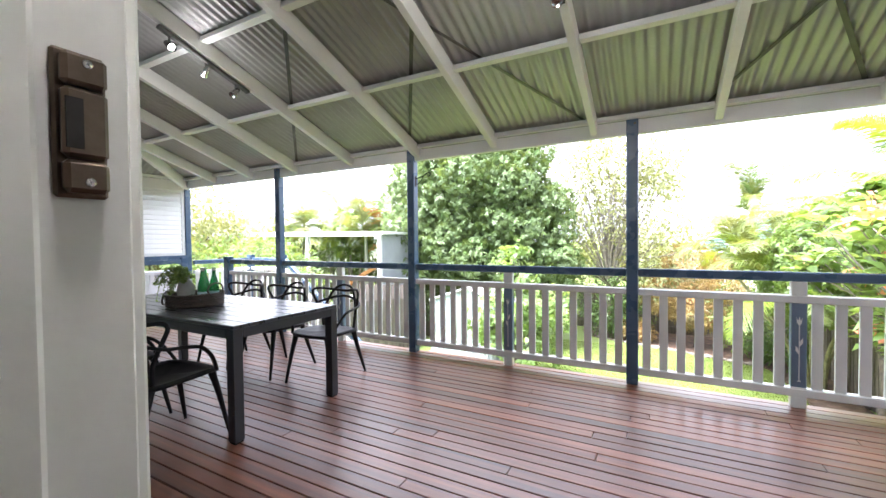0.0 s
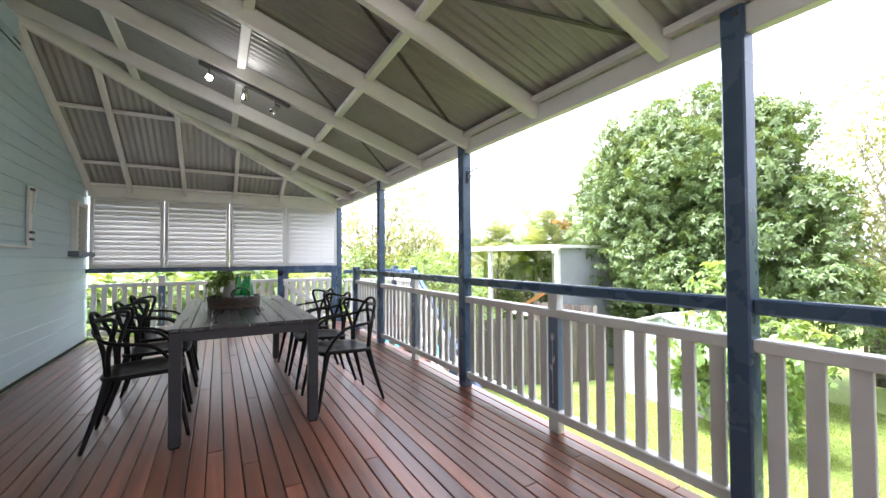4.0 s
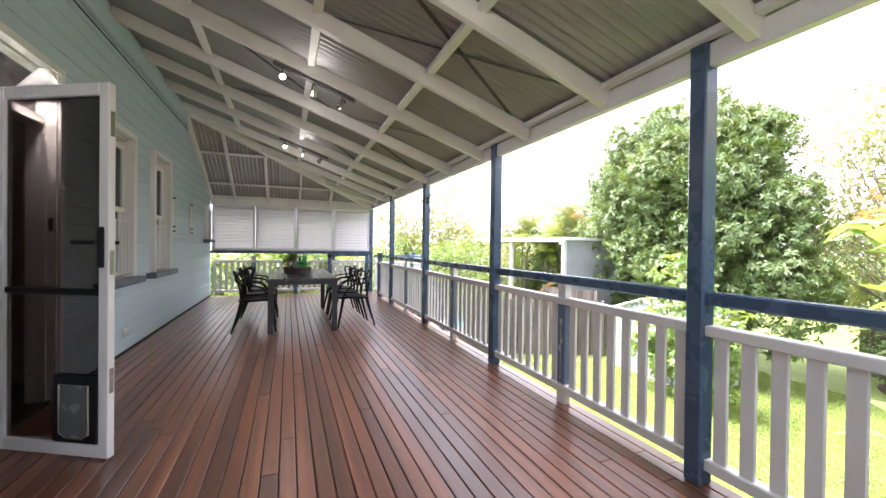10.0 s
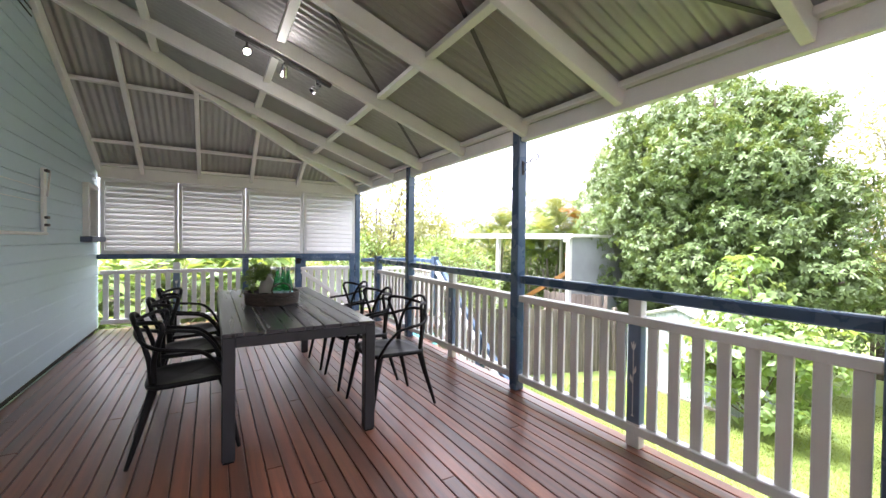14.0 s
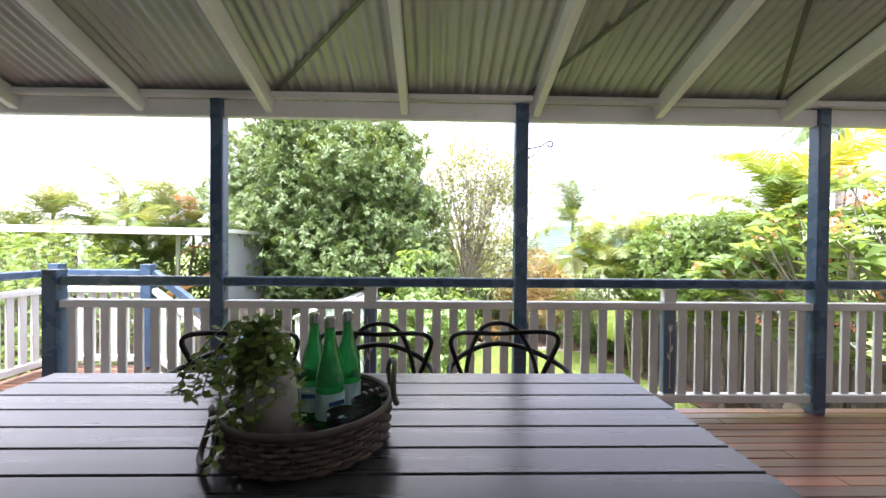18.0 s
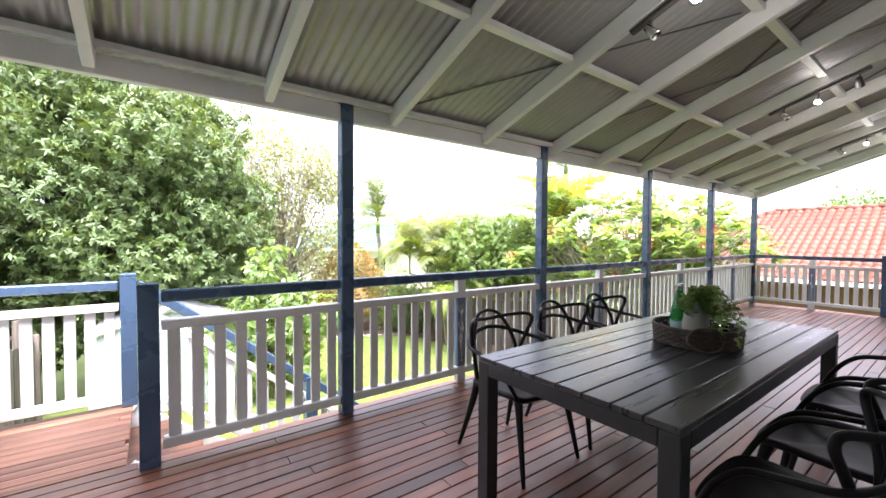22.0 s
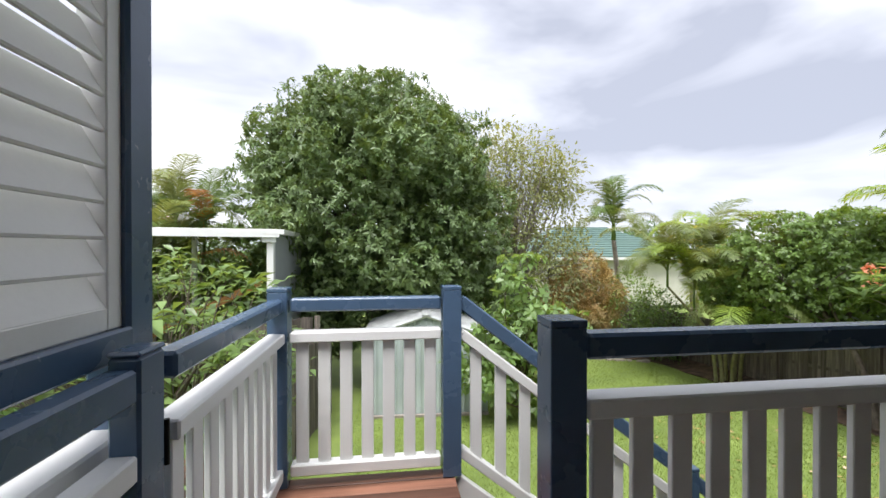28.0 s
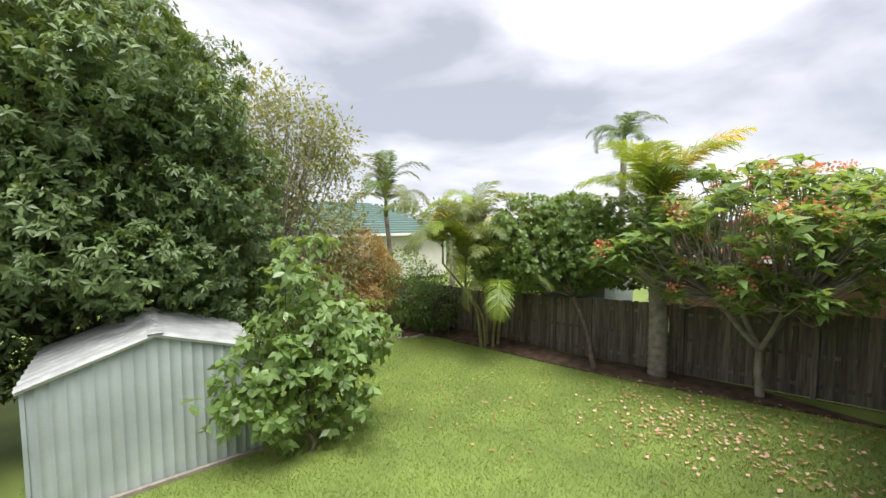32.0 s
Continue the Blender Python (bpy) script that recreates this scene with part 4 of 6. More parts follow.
part("chain", tube([(0, 0, 0), (0, 0, -0.40)], 0.0025, 5), WHITE, orn)
for z, w in ((-0.02, 0.025), (-0.17, 0.022), (-0.29, 0.018)):
    for sgn in (-1, 1):
        part("leaf", tube(smooth_line([(0, 0, z - 0.05), (sgn * w, 0, z - 0.01), (sgn * w * 0.8, 0, z + 0.03)], 4), (0.007, 0.002), 6, flat=0.4), WHITE, orn, smooth=True)

# ---- table ----
table = thing("dining_table", "charcoal slatted outdoor dining table with square metal legs", "table")
TX0, TX1, TY0, TY1, TZ = -4.42, -2.19, 1.37, 2.29, 0.755
n = 8
sw = (TY1 - TY0) / n
slat = mesh_of(box(0, TX1 - TX0, 0, sw - 0.006, -0.022, 0, 0.003), "slat")
for i in range(n):
    part("slat", slat, TABLE_TOP, table).location = (TX0, TY0 + i * sw + 0.003, TZ)
for y in (TY0, TY1 - 0.03):
    part("side_rail", box(TX0 + 0.07, TX1 - 0.07, y, y + 0.03, TZ - 0.085, TZ - 0.023, 0.003), TABLE_FRAME, table)
for x in (TX0, TX1 - 0.03):
    part("end_rail", box(x, x + 0.03, TY0 + 0.07, TY1 - 0.07, TZ - 0.085, TZ - 0.023, 0.003), TABLE_FRAME, table)
for x in (TX0 + 0.7, TX1 - 0.7):
    part("cross_bar", box(x, x + 0.04, TY0 + 0.03, TY1 - 0.03, TZ - 0.06, TZ - 0.024), TABLE_FRAME, table)
for x in (TX0, TX1 - 0.07):
    for y in (TY0, TY1 - 0.07):
        leg = part("leg", box(x, x + 0.07, y, y + 0.07, 0.012, TZ - 0.023, 0.004), TABLE_FRAME, table)
        part("foot", box(x + 0.006, x + 0.064, y + 0.006, y + 0.064, 0, 0.012), BLACK_PLASTIC, leg)


# ---- chairs: seat forward is +y ----
def build_chair():
    ob = thing("dining_chair", "black moulded plastic armchair with interlaced loop back", "chair", "chairs round the table")
    bm = bmesh.new()
    outline = smooth_line([(-0.20, -0.20, 0), (0, -0.225, 0), (0.20, -0.20, 0), (0.235, 0.0, 0), (0.225, 0.19, 0), (0.12, 0.235, 0), (-0.12, 0.235, 0), (-0.225, 0.19, 0), (-0.235, 0.0, 0)], 4, closed=True)
    rings = []
    for s, dz in ((0.001, -0.016), (0.45, -0.013), (0.8, -0.002), (0.97, 0.006), (1.0, -0.004), (0.97, -0.022), (0.8, -0.030), (0.001, -0.034)):
        ring = []
        for p in outline:
            zf = 0.45 + dz + 0.012 * (p.y / 0.23) * s - (0.018 * max(0, p.y - 0.15) / 0.08) * s
            ring.append(bm.verts.new((p.x * s, p.y * s, zf)))
        rings.append(ring)
    m = len(outline)
    for a, b in zip(rings, rings[1:]):
        for k in range(m):
            bm.faces.new((a[k], a[(k + 1) % m], b[(k + 1) % m], b[k]))
    bmesh.ops.recalc_face_normals(bm, faces=bm.faces)
    part("seat", bm, BLACK_PLASTIC, ob, smooth=True)
    for sx in (-1, 1):
        part("leg", tube(smooth_line([(sx * 0.195, 0.175, 0.437), (sx * 0.214, 0.205, 0.30), (sx * 0.245, 0.262, 0.0)], 5), (0.027, 0.011), 8), BLACK_PLASTIC, ob, smooth=True)
        part("leg", tube(smooth_line([(sx * 0.175, -0.175, 0.44), (sx * 0.192, -0.225, 0.25), (sx * 0.222, -0.30, 0.0)], 5), (0.027, 0.011), 8), BLACK_PLASTIC, ob, smooth=True)

    def loop(name, half, r=0.0145):
        pts = [Vector(p) for p in half]
        full = pts + [Vector((-p.x, p.y, p.z)) for p in reversed(pts[:-1])]
        part(name, tube(smooth_line(full, 5), r, 8, flat=0.8), BLACK_PLASTIC, ob, smooth=True)

    # three crossing loops: a high arch, a straight-topped one with ears, and the arms
    loop("top_arch", [(0.178, -0.185, 0.45), (0.186, -0.20, 0.60), (0.15, -0.24, 0.73), (0.09, -0.278, 0.818), (0.0, -0.292, 0.842)])
    loop("ear_loop", [(0.182, -0.175, 0.45), (0.205, -0.175, 0.58), (0.25, -0.15, 0.70), (0.274, -0.13, 0.78), (0.252, -0.145, 0.814), (0.19, -0.205, 0.812), (0.10, -0.262, 0.796), (0.0, -0.285, 0.786)])
    loop("arm_loop", [(0.222, 0.195, 0.442), (0.258, 0.14, 0.55), (0.28, 0.06, 0.63), (0.287, -0.04, 0.655), (0.268, -0.14, 0.665), (0.21, -0.215, 0.69), (0.11, -0.26, 0.722), (0.0, -0.275, 0.735)])
    return ob


chair = build_chair()
CHAIRS = [(-2.585, 2.56, 184), (-3.24, 2.53, 179), (-3.885, 2.52, 181), (-2.63, 1.20, 2), (-3.33, 1.20, -2), (-3.99, 1.20, 1)]
chair.matrix_world = pose(CHAIRS[0][0], CHAIRS[0][1], 0, 0, 0, CHAIRS[0][2])
for cx, cy, ang in CHAIRS[1:]:
    copy_thing(chair, pose(cx, cy, 0, 0, 0, ang))

# ---- tray and what stands in it ----
TRX, TRY = -3.28, 1.77
tray = thing("wicker_tray", "dark woven rattan round tray with two loop handles", "tray", at=pose(TRX, TRY, TZ))
part("base", lathe([(0.001, 0.001), (0.195, 0.001), (0.2, 0.006), (0.195, 0.012), (0.001, 0.012)], 40), RATTAN, tray)
for k in range(7):
    pts = []
    for a in range(96):
        th = 2 * math.pi * a / 96
        r = 0.203 + 0.006 * k / 6 + (0.004 if (a // 2 + k) % 2 else -0.004)
        pts.append((r * math.cos(th), r * math.sin(th), 0.012 + k * 0.0125))
    part("strand", tube(pts, 0.0066, 5, closed=True), RATTAN, tray, smooth=True)
for a in range(48):
    th = 2 * math.pi * a / 48
    part("stake", tube([(0.203 * math.cos(th), 0.203 * math.sin(th), 0.004), (0.211 * math.cos(th), 0.211 * math.sin(th), 0.096)], 0.0035, 5), RATTAN, tray)
part("rim", tube([(0.212 * math.cos(2 * math.pi * a / 64), 0.212 * math.sin(2 * math.pi * a / 64), 0.1) for a in range(64)], 0.009, 6, closed=True), RATTAN, tray, smooth=True)
# two ring handles: one stands up, one hangs against the side
for th0, lift in ((0.2, 1), (math.pi + 0.55, -1)):
    pts = []
    for i in range(25):
        a = 2 * math.pi * i / 24
        th = th0 + 0.075 * math.cos(a) / 0.222
        r = 0.222 + (0.012 if lift < 0 else 0.004) * (1 - math.sin(a))
        pts.append((r * math.cos(th), r * math.sin(th), (0.135 if lift > 0 else 0.066) + 0.056 * math.sin(a)))
    part("handle", tube(pts, 0.0075, 6), RATTAN, tray, "rattan ring handle", smooth=True)

TF = TZ + 0.012
bottle = thing("bottle", "green glass mineral water bottle with a pale blue label", "bottle", "bottles on the tray", at=pose(TRX - 0.015, TRY + 0.09, TF))
part("glass", lathe([(0.001, 0.004), (0.036, 0), (0.038, 0.01), (0.038, 0.135), (0.032, 0.175), (0.018, 0.225), (0.0145, 0.25), (0.0145, 0.288)], 24), BOTTLE, bottle, smooth=True)
part("cap", lathe([(0.016, 0.272), (0.0165, 0.274), (0.0165, 0.297), (0.014, 0.3)], 18), CHROME, bottle, "silver cap")
lab = part("paper_label", lathe([(0.0386, 0.03), (0.0386, 0.1)], 24), material("pale_blue_label", (0.42, 0.62, 0.68), rough=0.5, var=0.05), bottle, "pale blue paper label")
for z, h in ((0.07, 0.012),):
    part("lettering", box(-0.022, 0.022, -0.0402, -0.0398, z, z + h), material("dark_blue_ink", (0.03, 0.08, 0.25)), lab)
for dx, dy, a in ((0.045, 0.035, 40), (0.075, 0.115, 200)):
    copy_thing(bottle, pose(TRX + dx, TRY + dy, TF, 0, 0, a))
glass = thing("tumbler", "clear glass tumbler on the tray", "glass", "tumblers on the tray", at=pose(TRX + 0.105, TRY - 0.075, TF))
part("wall", lathe([(0.001, 0.003), (0.033, 0.002), (0.040, 0.088), (0.038, 0.088), (0.032, 0.012), (0.001, 0.012)], 24), CLEAR, glass, smooth=True)
copy_thing(glass, pose(TRX + 0.15, TRY - 0.0, TF))
vase = thing("vase", "grey ceramic vase with a trailing green plant", "vase", at=pose(TRX - 0.085, TRY - 0.03, TF))
part("body", lathe([(0.001, 0), (0.05, 0), (0.062, 0.05), (0.066, 0.11), (0.055, 0.17), (0.032, 0.205), (0.028, 0.225), (0.034, 0.235), (0.024, 0.235), (0.02, 0.2), (0.001, 0.2)], 24), CERAMIC, vase, smooth=True)


def spray(n_stems, origin, reach, drop, size, seed, spread=(0, 6.28)):
    """Thin stems that arch out and hang, with paired small leaves."""
    rnd = random.Random(seed)
    bm_s, v, f = bmesh.new(), [], []
    for s in range(n_stems):
        th = rnd.uniform(*spread)
        r, d, up = rnd.uniform(0.4, 1) * reach, rnd.uniform(0.2, 1) * drop, rnd.uniform(0.02, 0.09)
        o = Vector(origin)
        q = [o, o + Vector((math.cos(th) * r * 0.4, math.sin(th) * r * 0.4, up)), o + Vector((math.cos(th) * r * 0.85, math.sin(th) * r * 0.85, up * 0.4 - d * 0.4)), o + Vector((math.cos(th) * r, math.sin(th) * r, -d))]
        pts = smooth_line(q, 6)
        tube(pts, 0.0018, 4, bm=bm_s)
        for p in pts[2:]:
            for k in range(3):
                a = rnd.uniform(0, 6.28)
                tip = Vector((math.cos(a), math.sin(a), rnd.uniform(-0.8, 0.5))).normalized() * size * rnd.uniform(0.7, 1.3)
                side = tip.cross(Vector((rnd.uniform(-1, 1), rnd.uniform(-1, 1), 1))).normalized() * size * 0.35
                i = len(v)
                v += [tuple(p), tuple(p + tip * 0.5 + side), tuple(p + tip), tuple(p + tip * 0.5 - side)]
                f.append((i, i + 1, i + 2, i + 3))
    return bm_s, v, f


bm_s, v, f = spray(24, (-0.02, -0.02, 0.235), 0.085, 0.08, 0.026, 3)
fol = part("plant", bm_s, LEAF_MID, vase, "trailing bright green leafy stems")
part("leaves", fast_mesh("leaves", v, f, LEAF_BRIGHT), LEAF_BRIGHT, fol)
bm_s, v, f = spray(13, (0.0, -0.02, 0.235), 0.2, 0.2, 0.026, 8, (-2.4, -0.8))
fol = part("plant", bm_s, LEAF_MID, vase, "stem that trails over the tray")
part("leaves", fast_mesh("leaves", v, f, LEAF_BRIGHT), LEAF_BRIGHT, fol)


# ---- spotlights on the rafters ----
def track_light(x, y0, group="rafter spotlights"):
    """Three swivel heads on a bar fixed to a rafter's side."""
    y1 = y0 + 0.75
    z = lambda y: roof_z(y) - 0.16
    ob = thing("spotlight_bar", "bronze spotlight bar with three swivel heads under a rafter", "spotlight", group)
    part("bar", beam((x, y0, z(y0)), (x, y1, z(y1)), 0.045, 0.03), RUST, ob)
    for i, y in enumerate((y0 + 0.08, y0 + 0.36, y0 + 0.62)):
        hd = part("stem", tube([(x, y, z(y)), (x, y, z(y) - 0.06)], 0.008, 6), RUST, ob)
        tilt, turn = ((-52, 0), (50, 0), (40, 100))[i]
        head = part("head", lathe([(0.012, 0.05), (0.022, 0.045), (0.026, 0.0), (0.034, -0.035), (0.034, -0.05), (0.028, -0.05), (0.022, -0.02), (0.001, -0.018)], 16), CHROME if i else RUST, hd, smooth=True)
        head.matrix_local = pose(x, y, z(y) - 0.085, 0, tilt, turn)
        lamp = part("lamp_face", lathe([(0.001, -0.022), (0.026, -0.026), (0.026, -0.03), (0.001, -0.03)], 14), LED if i < 2 else CHROME, hd)
        lamp.matrix_local = pose(x, y, z(y) - 0.085, 0, tilt, turn)
    d = bpy.data.lights.new("spot_lamp", "POINT")
    d.energy, d.shadow_soft_size, d.color = LAMP_W, 0.08, (1.0, 0.95, 0.88)
    lo = new("spot_lamp", d)
    lo.location = (x, y0 + 0.25, z(y0 + 0.25) - 0.26)
    return ob


LAMP_W = 1.2
for x in (-3.175, -0.35, 2.46):
    track_light(x, 1.48)

# diagonal bracing straps under the sheets
strap = thing("roof_bracing", "dark perforated steel bracing straps under the roof sheets", "bracing")
for xa, ya, xb, yb in ((-0.43, 3.6, -2.2, 0.9), (-2.3, 3.6, -0.5, 0.9), (0.5, 3.6, 2.2, 0.9), (-4.1, 3.6, -2.3, 1.9), (2.4, 3.6, 4.2, 0.9), (1.4, 3.6, -0.2, 0.3)):
    part("strap", beam((xa, ya, roof_z(ya) + 0.002), (xb, yb, roof_z(yb) + 0.002), 0.03, 0.003, 0), RUST, strap)
# a hook under the beam
hook = thing("iron_hook", "black scrolled iron plant hook on a post", "hook", at=pose(POST_X[3] + 0.0465, RAIL_Y - 0.012, 1.98))
part("back_plate", box(-0.001, 0.005, -0.012, 0.012, -0.09, 0.03, 0.001), BLACK_PLASTIC, hook)
part("arm", tube(smooth_line([(0, 0, 0), (0.09, 0, 0.02), (0.17, 0, 0.06), (0.19, 0, 0.03), (0.165, 0, 0.015), (0.15, 0, 0.035)], 5), 0.005, 6), BLACK_PLASTIC, hook, smooth=True)
part("curl", tube(smooth_line([(0, 0, -0.07), (0.06, 0, -0.04), (0.10, 0, 0.02)], 5), 0.004, 6), BLACK_PLASTIC, hook, smooth=True)

# ---- plants ----
def leaves_mesh(name, pos, axis, normal, length, width, mat, bend=0.18):
    """Leaves as folded blades: base at pos, pointing along axis."""
    axis /= np.linalg.norm(axis, axis=1, keepdims=True) + 1e-9
    side = np.cross(axis, normal)
    side /= np.linalg.norm(side, axis=1, keepdims=True) + 1e-9
    up = np.cross(side, axis)
    L, Wd = length[:, None], width[:, None]
    b = pos
    m1 = pos + axis * L * 0.5 + side * Wd * 0.5 + up * L * 0.06
    m2 = pos + axis * L * 0.5 - side * Wd * 0.5 + up * L * 0.06
    t = pos + axis * L - up * L * bend
    c = pos + axis * L * 0.5
    v = np.stack([b, m1, c, t, m2], 1).reshape(-1, 3)
    i = np.arange(len(pos))[:, None] * 5
    f = np.concatenate([i + [[0, 1, 3, 2]], i + [[0, 2, 3, 4]]], 1).reshape(-1, 4)
    return fast_mesh(name, v, f, mat)


def crown_points(blobs, n, rng, deep=0.2):
    """Clump centres near the skins of some overlapping ellipsoids, and the outward way there."""
    w = np.array([b[3] * b[4] for b in blobs])
    pick = rng.choice(len(blobs), n, p=w / w.sum())
    d = rng.normal(size=(n, 3))
    d /= np.linalg.norm(d, axis=1, keepdims=True)
    c = np.array([b[:3] for b in blobs])[pick]
    r = np.array([b[3:6] for b in blobs])[pick]
    k = np.where(rng.random(n) < deep, rng.uniform(0.45, 0.85, n), rng.uniform(0.86, 1.06, n))
    p = c + d * r * k[:, None]
    return p, d


def foliage(name, blobs, clumps, per, size, mat, seed, spread=1.0, aspect=0.42, droop=0.35, deep=0.2, keep=None):
    rng = np.random.default_rng(seed)
    p, d = crown_points(blobs, clumps, rng, deep)
    if keep is not None:
        ok = keep(p)
        p, d = p[ok], d[ok]
    n = len(p) * per
    p, d = np.repeat(p, per, 0), np.repeat(d, per, 0)
    off = rng.normal(size=(n, 3))
    axis = off / np.linalg.norm(off, axis=1, keepdims=True) + 0.75 * d + [0, 0, -droop]
    pos = p + off * size * 0.55 * spread
    nor = d * 0.7 + [0, 0, 0.8] + rng.normal(size=(n, 3)) * 0.45
    L = size * rng.uniform(0.65, 1.25, n)
    return leaves_mesh(name, pos, axis, nor, L, L * aspect, mat)


def whorls(name, blobs, tips, per, size, mat, seed, aspect=0.34, droop=0.35, deep=0.05, keep=None, loose=0.0):
    """Leaves set in whorls: each twig end carries a ring of leaves that spread and hang."""
    rng = np.random.default_rng(seed)
    p, d = crown_points(blobs, tips, rng, deep)
    if keep is not None:
        ok = keep(p)
        p, d = p[ok], d[ok]
    p = p + rng.normal(size=p.shape) * loose
    a = d * 0.7 + [0, 0, 0.25] + rng.normal(size=d.shape) * 0.4
    a /= np.linalg.norm(a, axis=1, keepdims=True)
    u = np.cross(a, rng.normal(size=a.shape))
    u /= np.linalg.norm(u, axis=1, keepdims=True)
    w = np.cross(a, u)
    k = np.tile(np.arange(per), len(p))
    a, u, w, p = (np.repeat(q, per, 0) for q in (a, u, w, p))
    n = len(p)
    th = (k * 2.4 + rng.normal(size=n) * 0.25)[:, None]
    lift = rng.uniform(0.0, 0.75, (n, 1))
    axis = u * np.cos(th) + w * np.sin(th) + a * lift + [0, 0, -droop]
    pos = p + a * rng.uniform(-0.45, 0.15, (n, 1)) * size
    L = size * rng.uniform(0.7, 1.2, n)
    return leaves_mesh(name, pos, axis, a + [0, 0, 0.6] + rng.normal(size=(n, 3)) * 0.15, L, L * aspect, mat, bend=0.22)


def limbs(base, blobs, rng, r=0.12, count=10, split=0.35):
    """A trunk with limbs that reach into the crown."""
    bm = bmesh.new()
    base = Vector(base)
    cz = sum(b[2] for b in blobs) / len(blobs)
    cx, cy = sum(b[0] for b in blobs) / len(blobs), sum(b[1] for b in blobs) / len(blobs)
    fork = base + (Vector((cx, cy, cz)) - base) * split
    tube(smooth_line([base - Vector((0, 0, 0.1)), base + (fork - base) * 0.5 + Vector((0.08, -0.05, 0)), fork], 4), (r * 1.25, r * 0.85), 9, bm=bm)
    for i in range(count):
        b = blobs[i % len(blobs)]
        d = Vector(rng.normal(size=3)).normalized()
        tip = Vector((b[0] + d.x * b[3] * 0.85, b[1] + d.y * b[4] * 0.85, b[2] + abs(d.z) * b[5] * 0.8))
        mid = fork.lerp(tip, 0.5) + Vector(rng.normal(size=3)) * 0.18 + Vector((0, 0, 0.15))
        tube(smooth_line([fork, mid, tip], 5), (r * 0.5, r * 0.08), 6, bm=bm)
        for _ in range(3):
            q = mid.lerp(tip, rng.uniform(0.1, 0.9))
            e = q + Vector(rng.normal(size=3)) * (0.28 * b[3])
            tube(smooth_line([q, q.lerp(e, 0.5) + Vector((0, 0, 0.08)), e], 3), (r * 0.16, r * 0.03), 5, bm=bm)
    return bm


def tree(name, label, category, base, blobs, clumps, per, size, mat, seed, bark=BARK, r=0.12, count=10, split=0.35, whorled=False, **kw):
    rng = np.random.default_rng(seed + 77)
    ob = thing(name, label, category)
    part("trunk", limbs(base, blobs, rng, r, count, split), bark, ob, smooth=True)
    cr = part("crown", (whorls if whorled else foliage)("crown", blobs, clumps, per, size, mat, seed, **kw), mat, ob)
    tagged(cr, kind="stuff")
    return ob


def frond_mesh(length, arch, width, seed, n=34, mat=None, rise=66):
    """A palm frond along +x: a curved rib with two rows of leaflets."""
    rng = np.random.default_rng(seed)
    t = np.linspace(0, 1, n)
    ang = np.radians(rise) - t ** 1.5 * np.radians(arch)
    step = length / (n - 1)
    x = np.concatenate([[0], np.cumsum(np.cos(ang[:-1]) * step)])
    z = np.concatenate([[0], np.cumsum(np.sin(ang[:-1]) * step)])
    v, f = [], []
    for i in range(n - 1):
        w = 0.02 * (1 - 0.8 * t[i]) * length / 2
        k = len(v)
        v += [(x[i], -w, z[i]), (x[i], w, z[i]), (x[i + 1], w * 0.9, z[i + 1]), (x[i + 1], -w * 0.9, z[i + 1])]
        f.append((k, k + 1, k + 2, k + 3))
    for i in range(4, n):
        for s in (-1, 1):
            for sub in (0.0, 0.5):
                L = width * (math.sin(math.pi * min(1, 0.12 + 0.86 * t[i])) ** 0.6) * rng.uniform(0.8, 1.1)
                j = max(i - 1, 0)
                px, pz = x[i] + (x[j] - x[i]) * sub, z[i] + (z[j] - z[i]) * sub
                a = ang[min(i, n - 1)]
                fw = 0.55 + 0.25 * t[i]
                d = np.array([fw * math.cos(a), s * 0.75, fw * math.sin(a) + rng.uniform(0.0, 0.3)])
                d /= np.linalg.norm(d)
                hang = -0.36 * L * rng.uniform(0.5, 1.3)
                b0 = np.array([px, 0, pz])
                tip = b0 + d * L + [0, 0, hang]
                midp = b0 + d * L * 0.55 + [0, 0, hang * 0.15]
                wv = np.array([math.cos(a), 0, math.sin(a)]) * 0.0135 * length / 2
                k = len(v)
                v += [tuple(b0 - wv * 0.6), tuple(b0 + wv * 0.6), tuple(midp + wv), tuple(midp - wv), tuple(tip + wv * 0.1), tuple(tip - wv * 0.1)]
                f += [(k, k + 1, k + 2, k + 3), (k + 3, k + 2, k + 4, k + 5)]
    return fast_mesh("frond", v, f, mat)


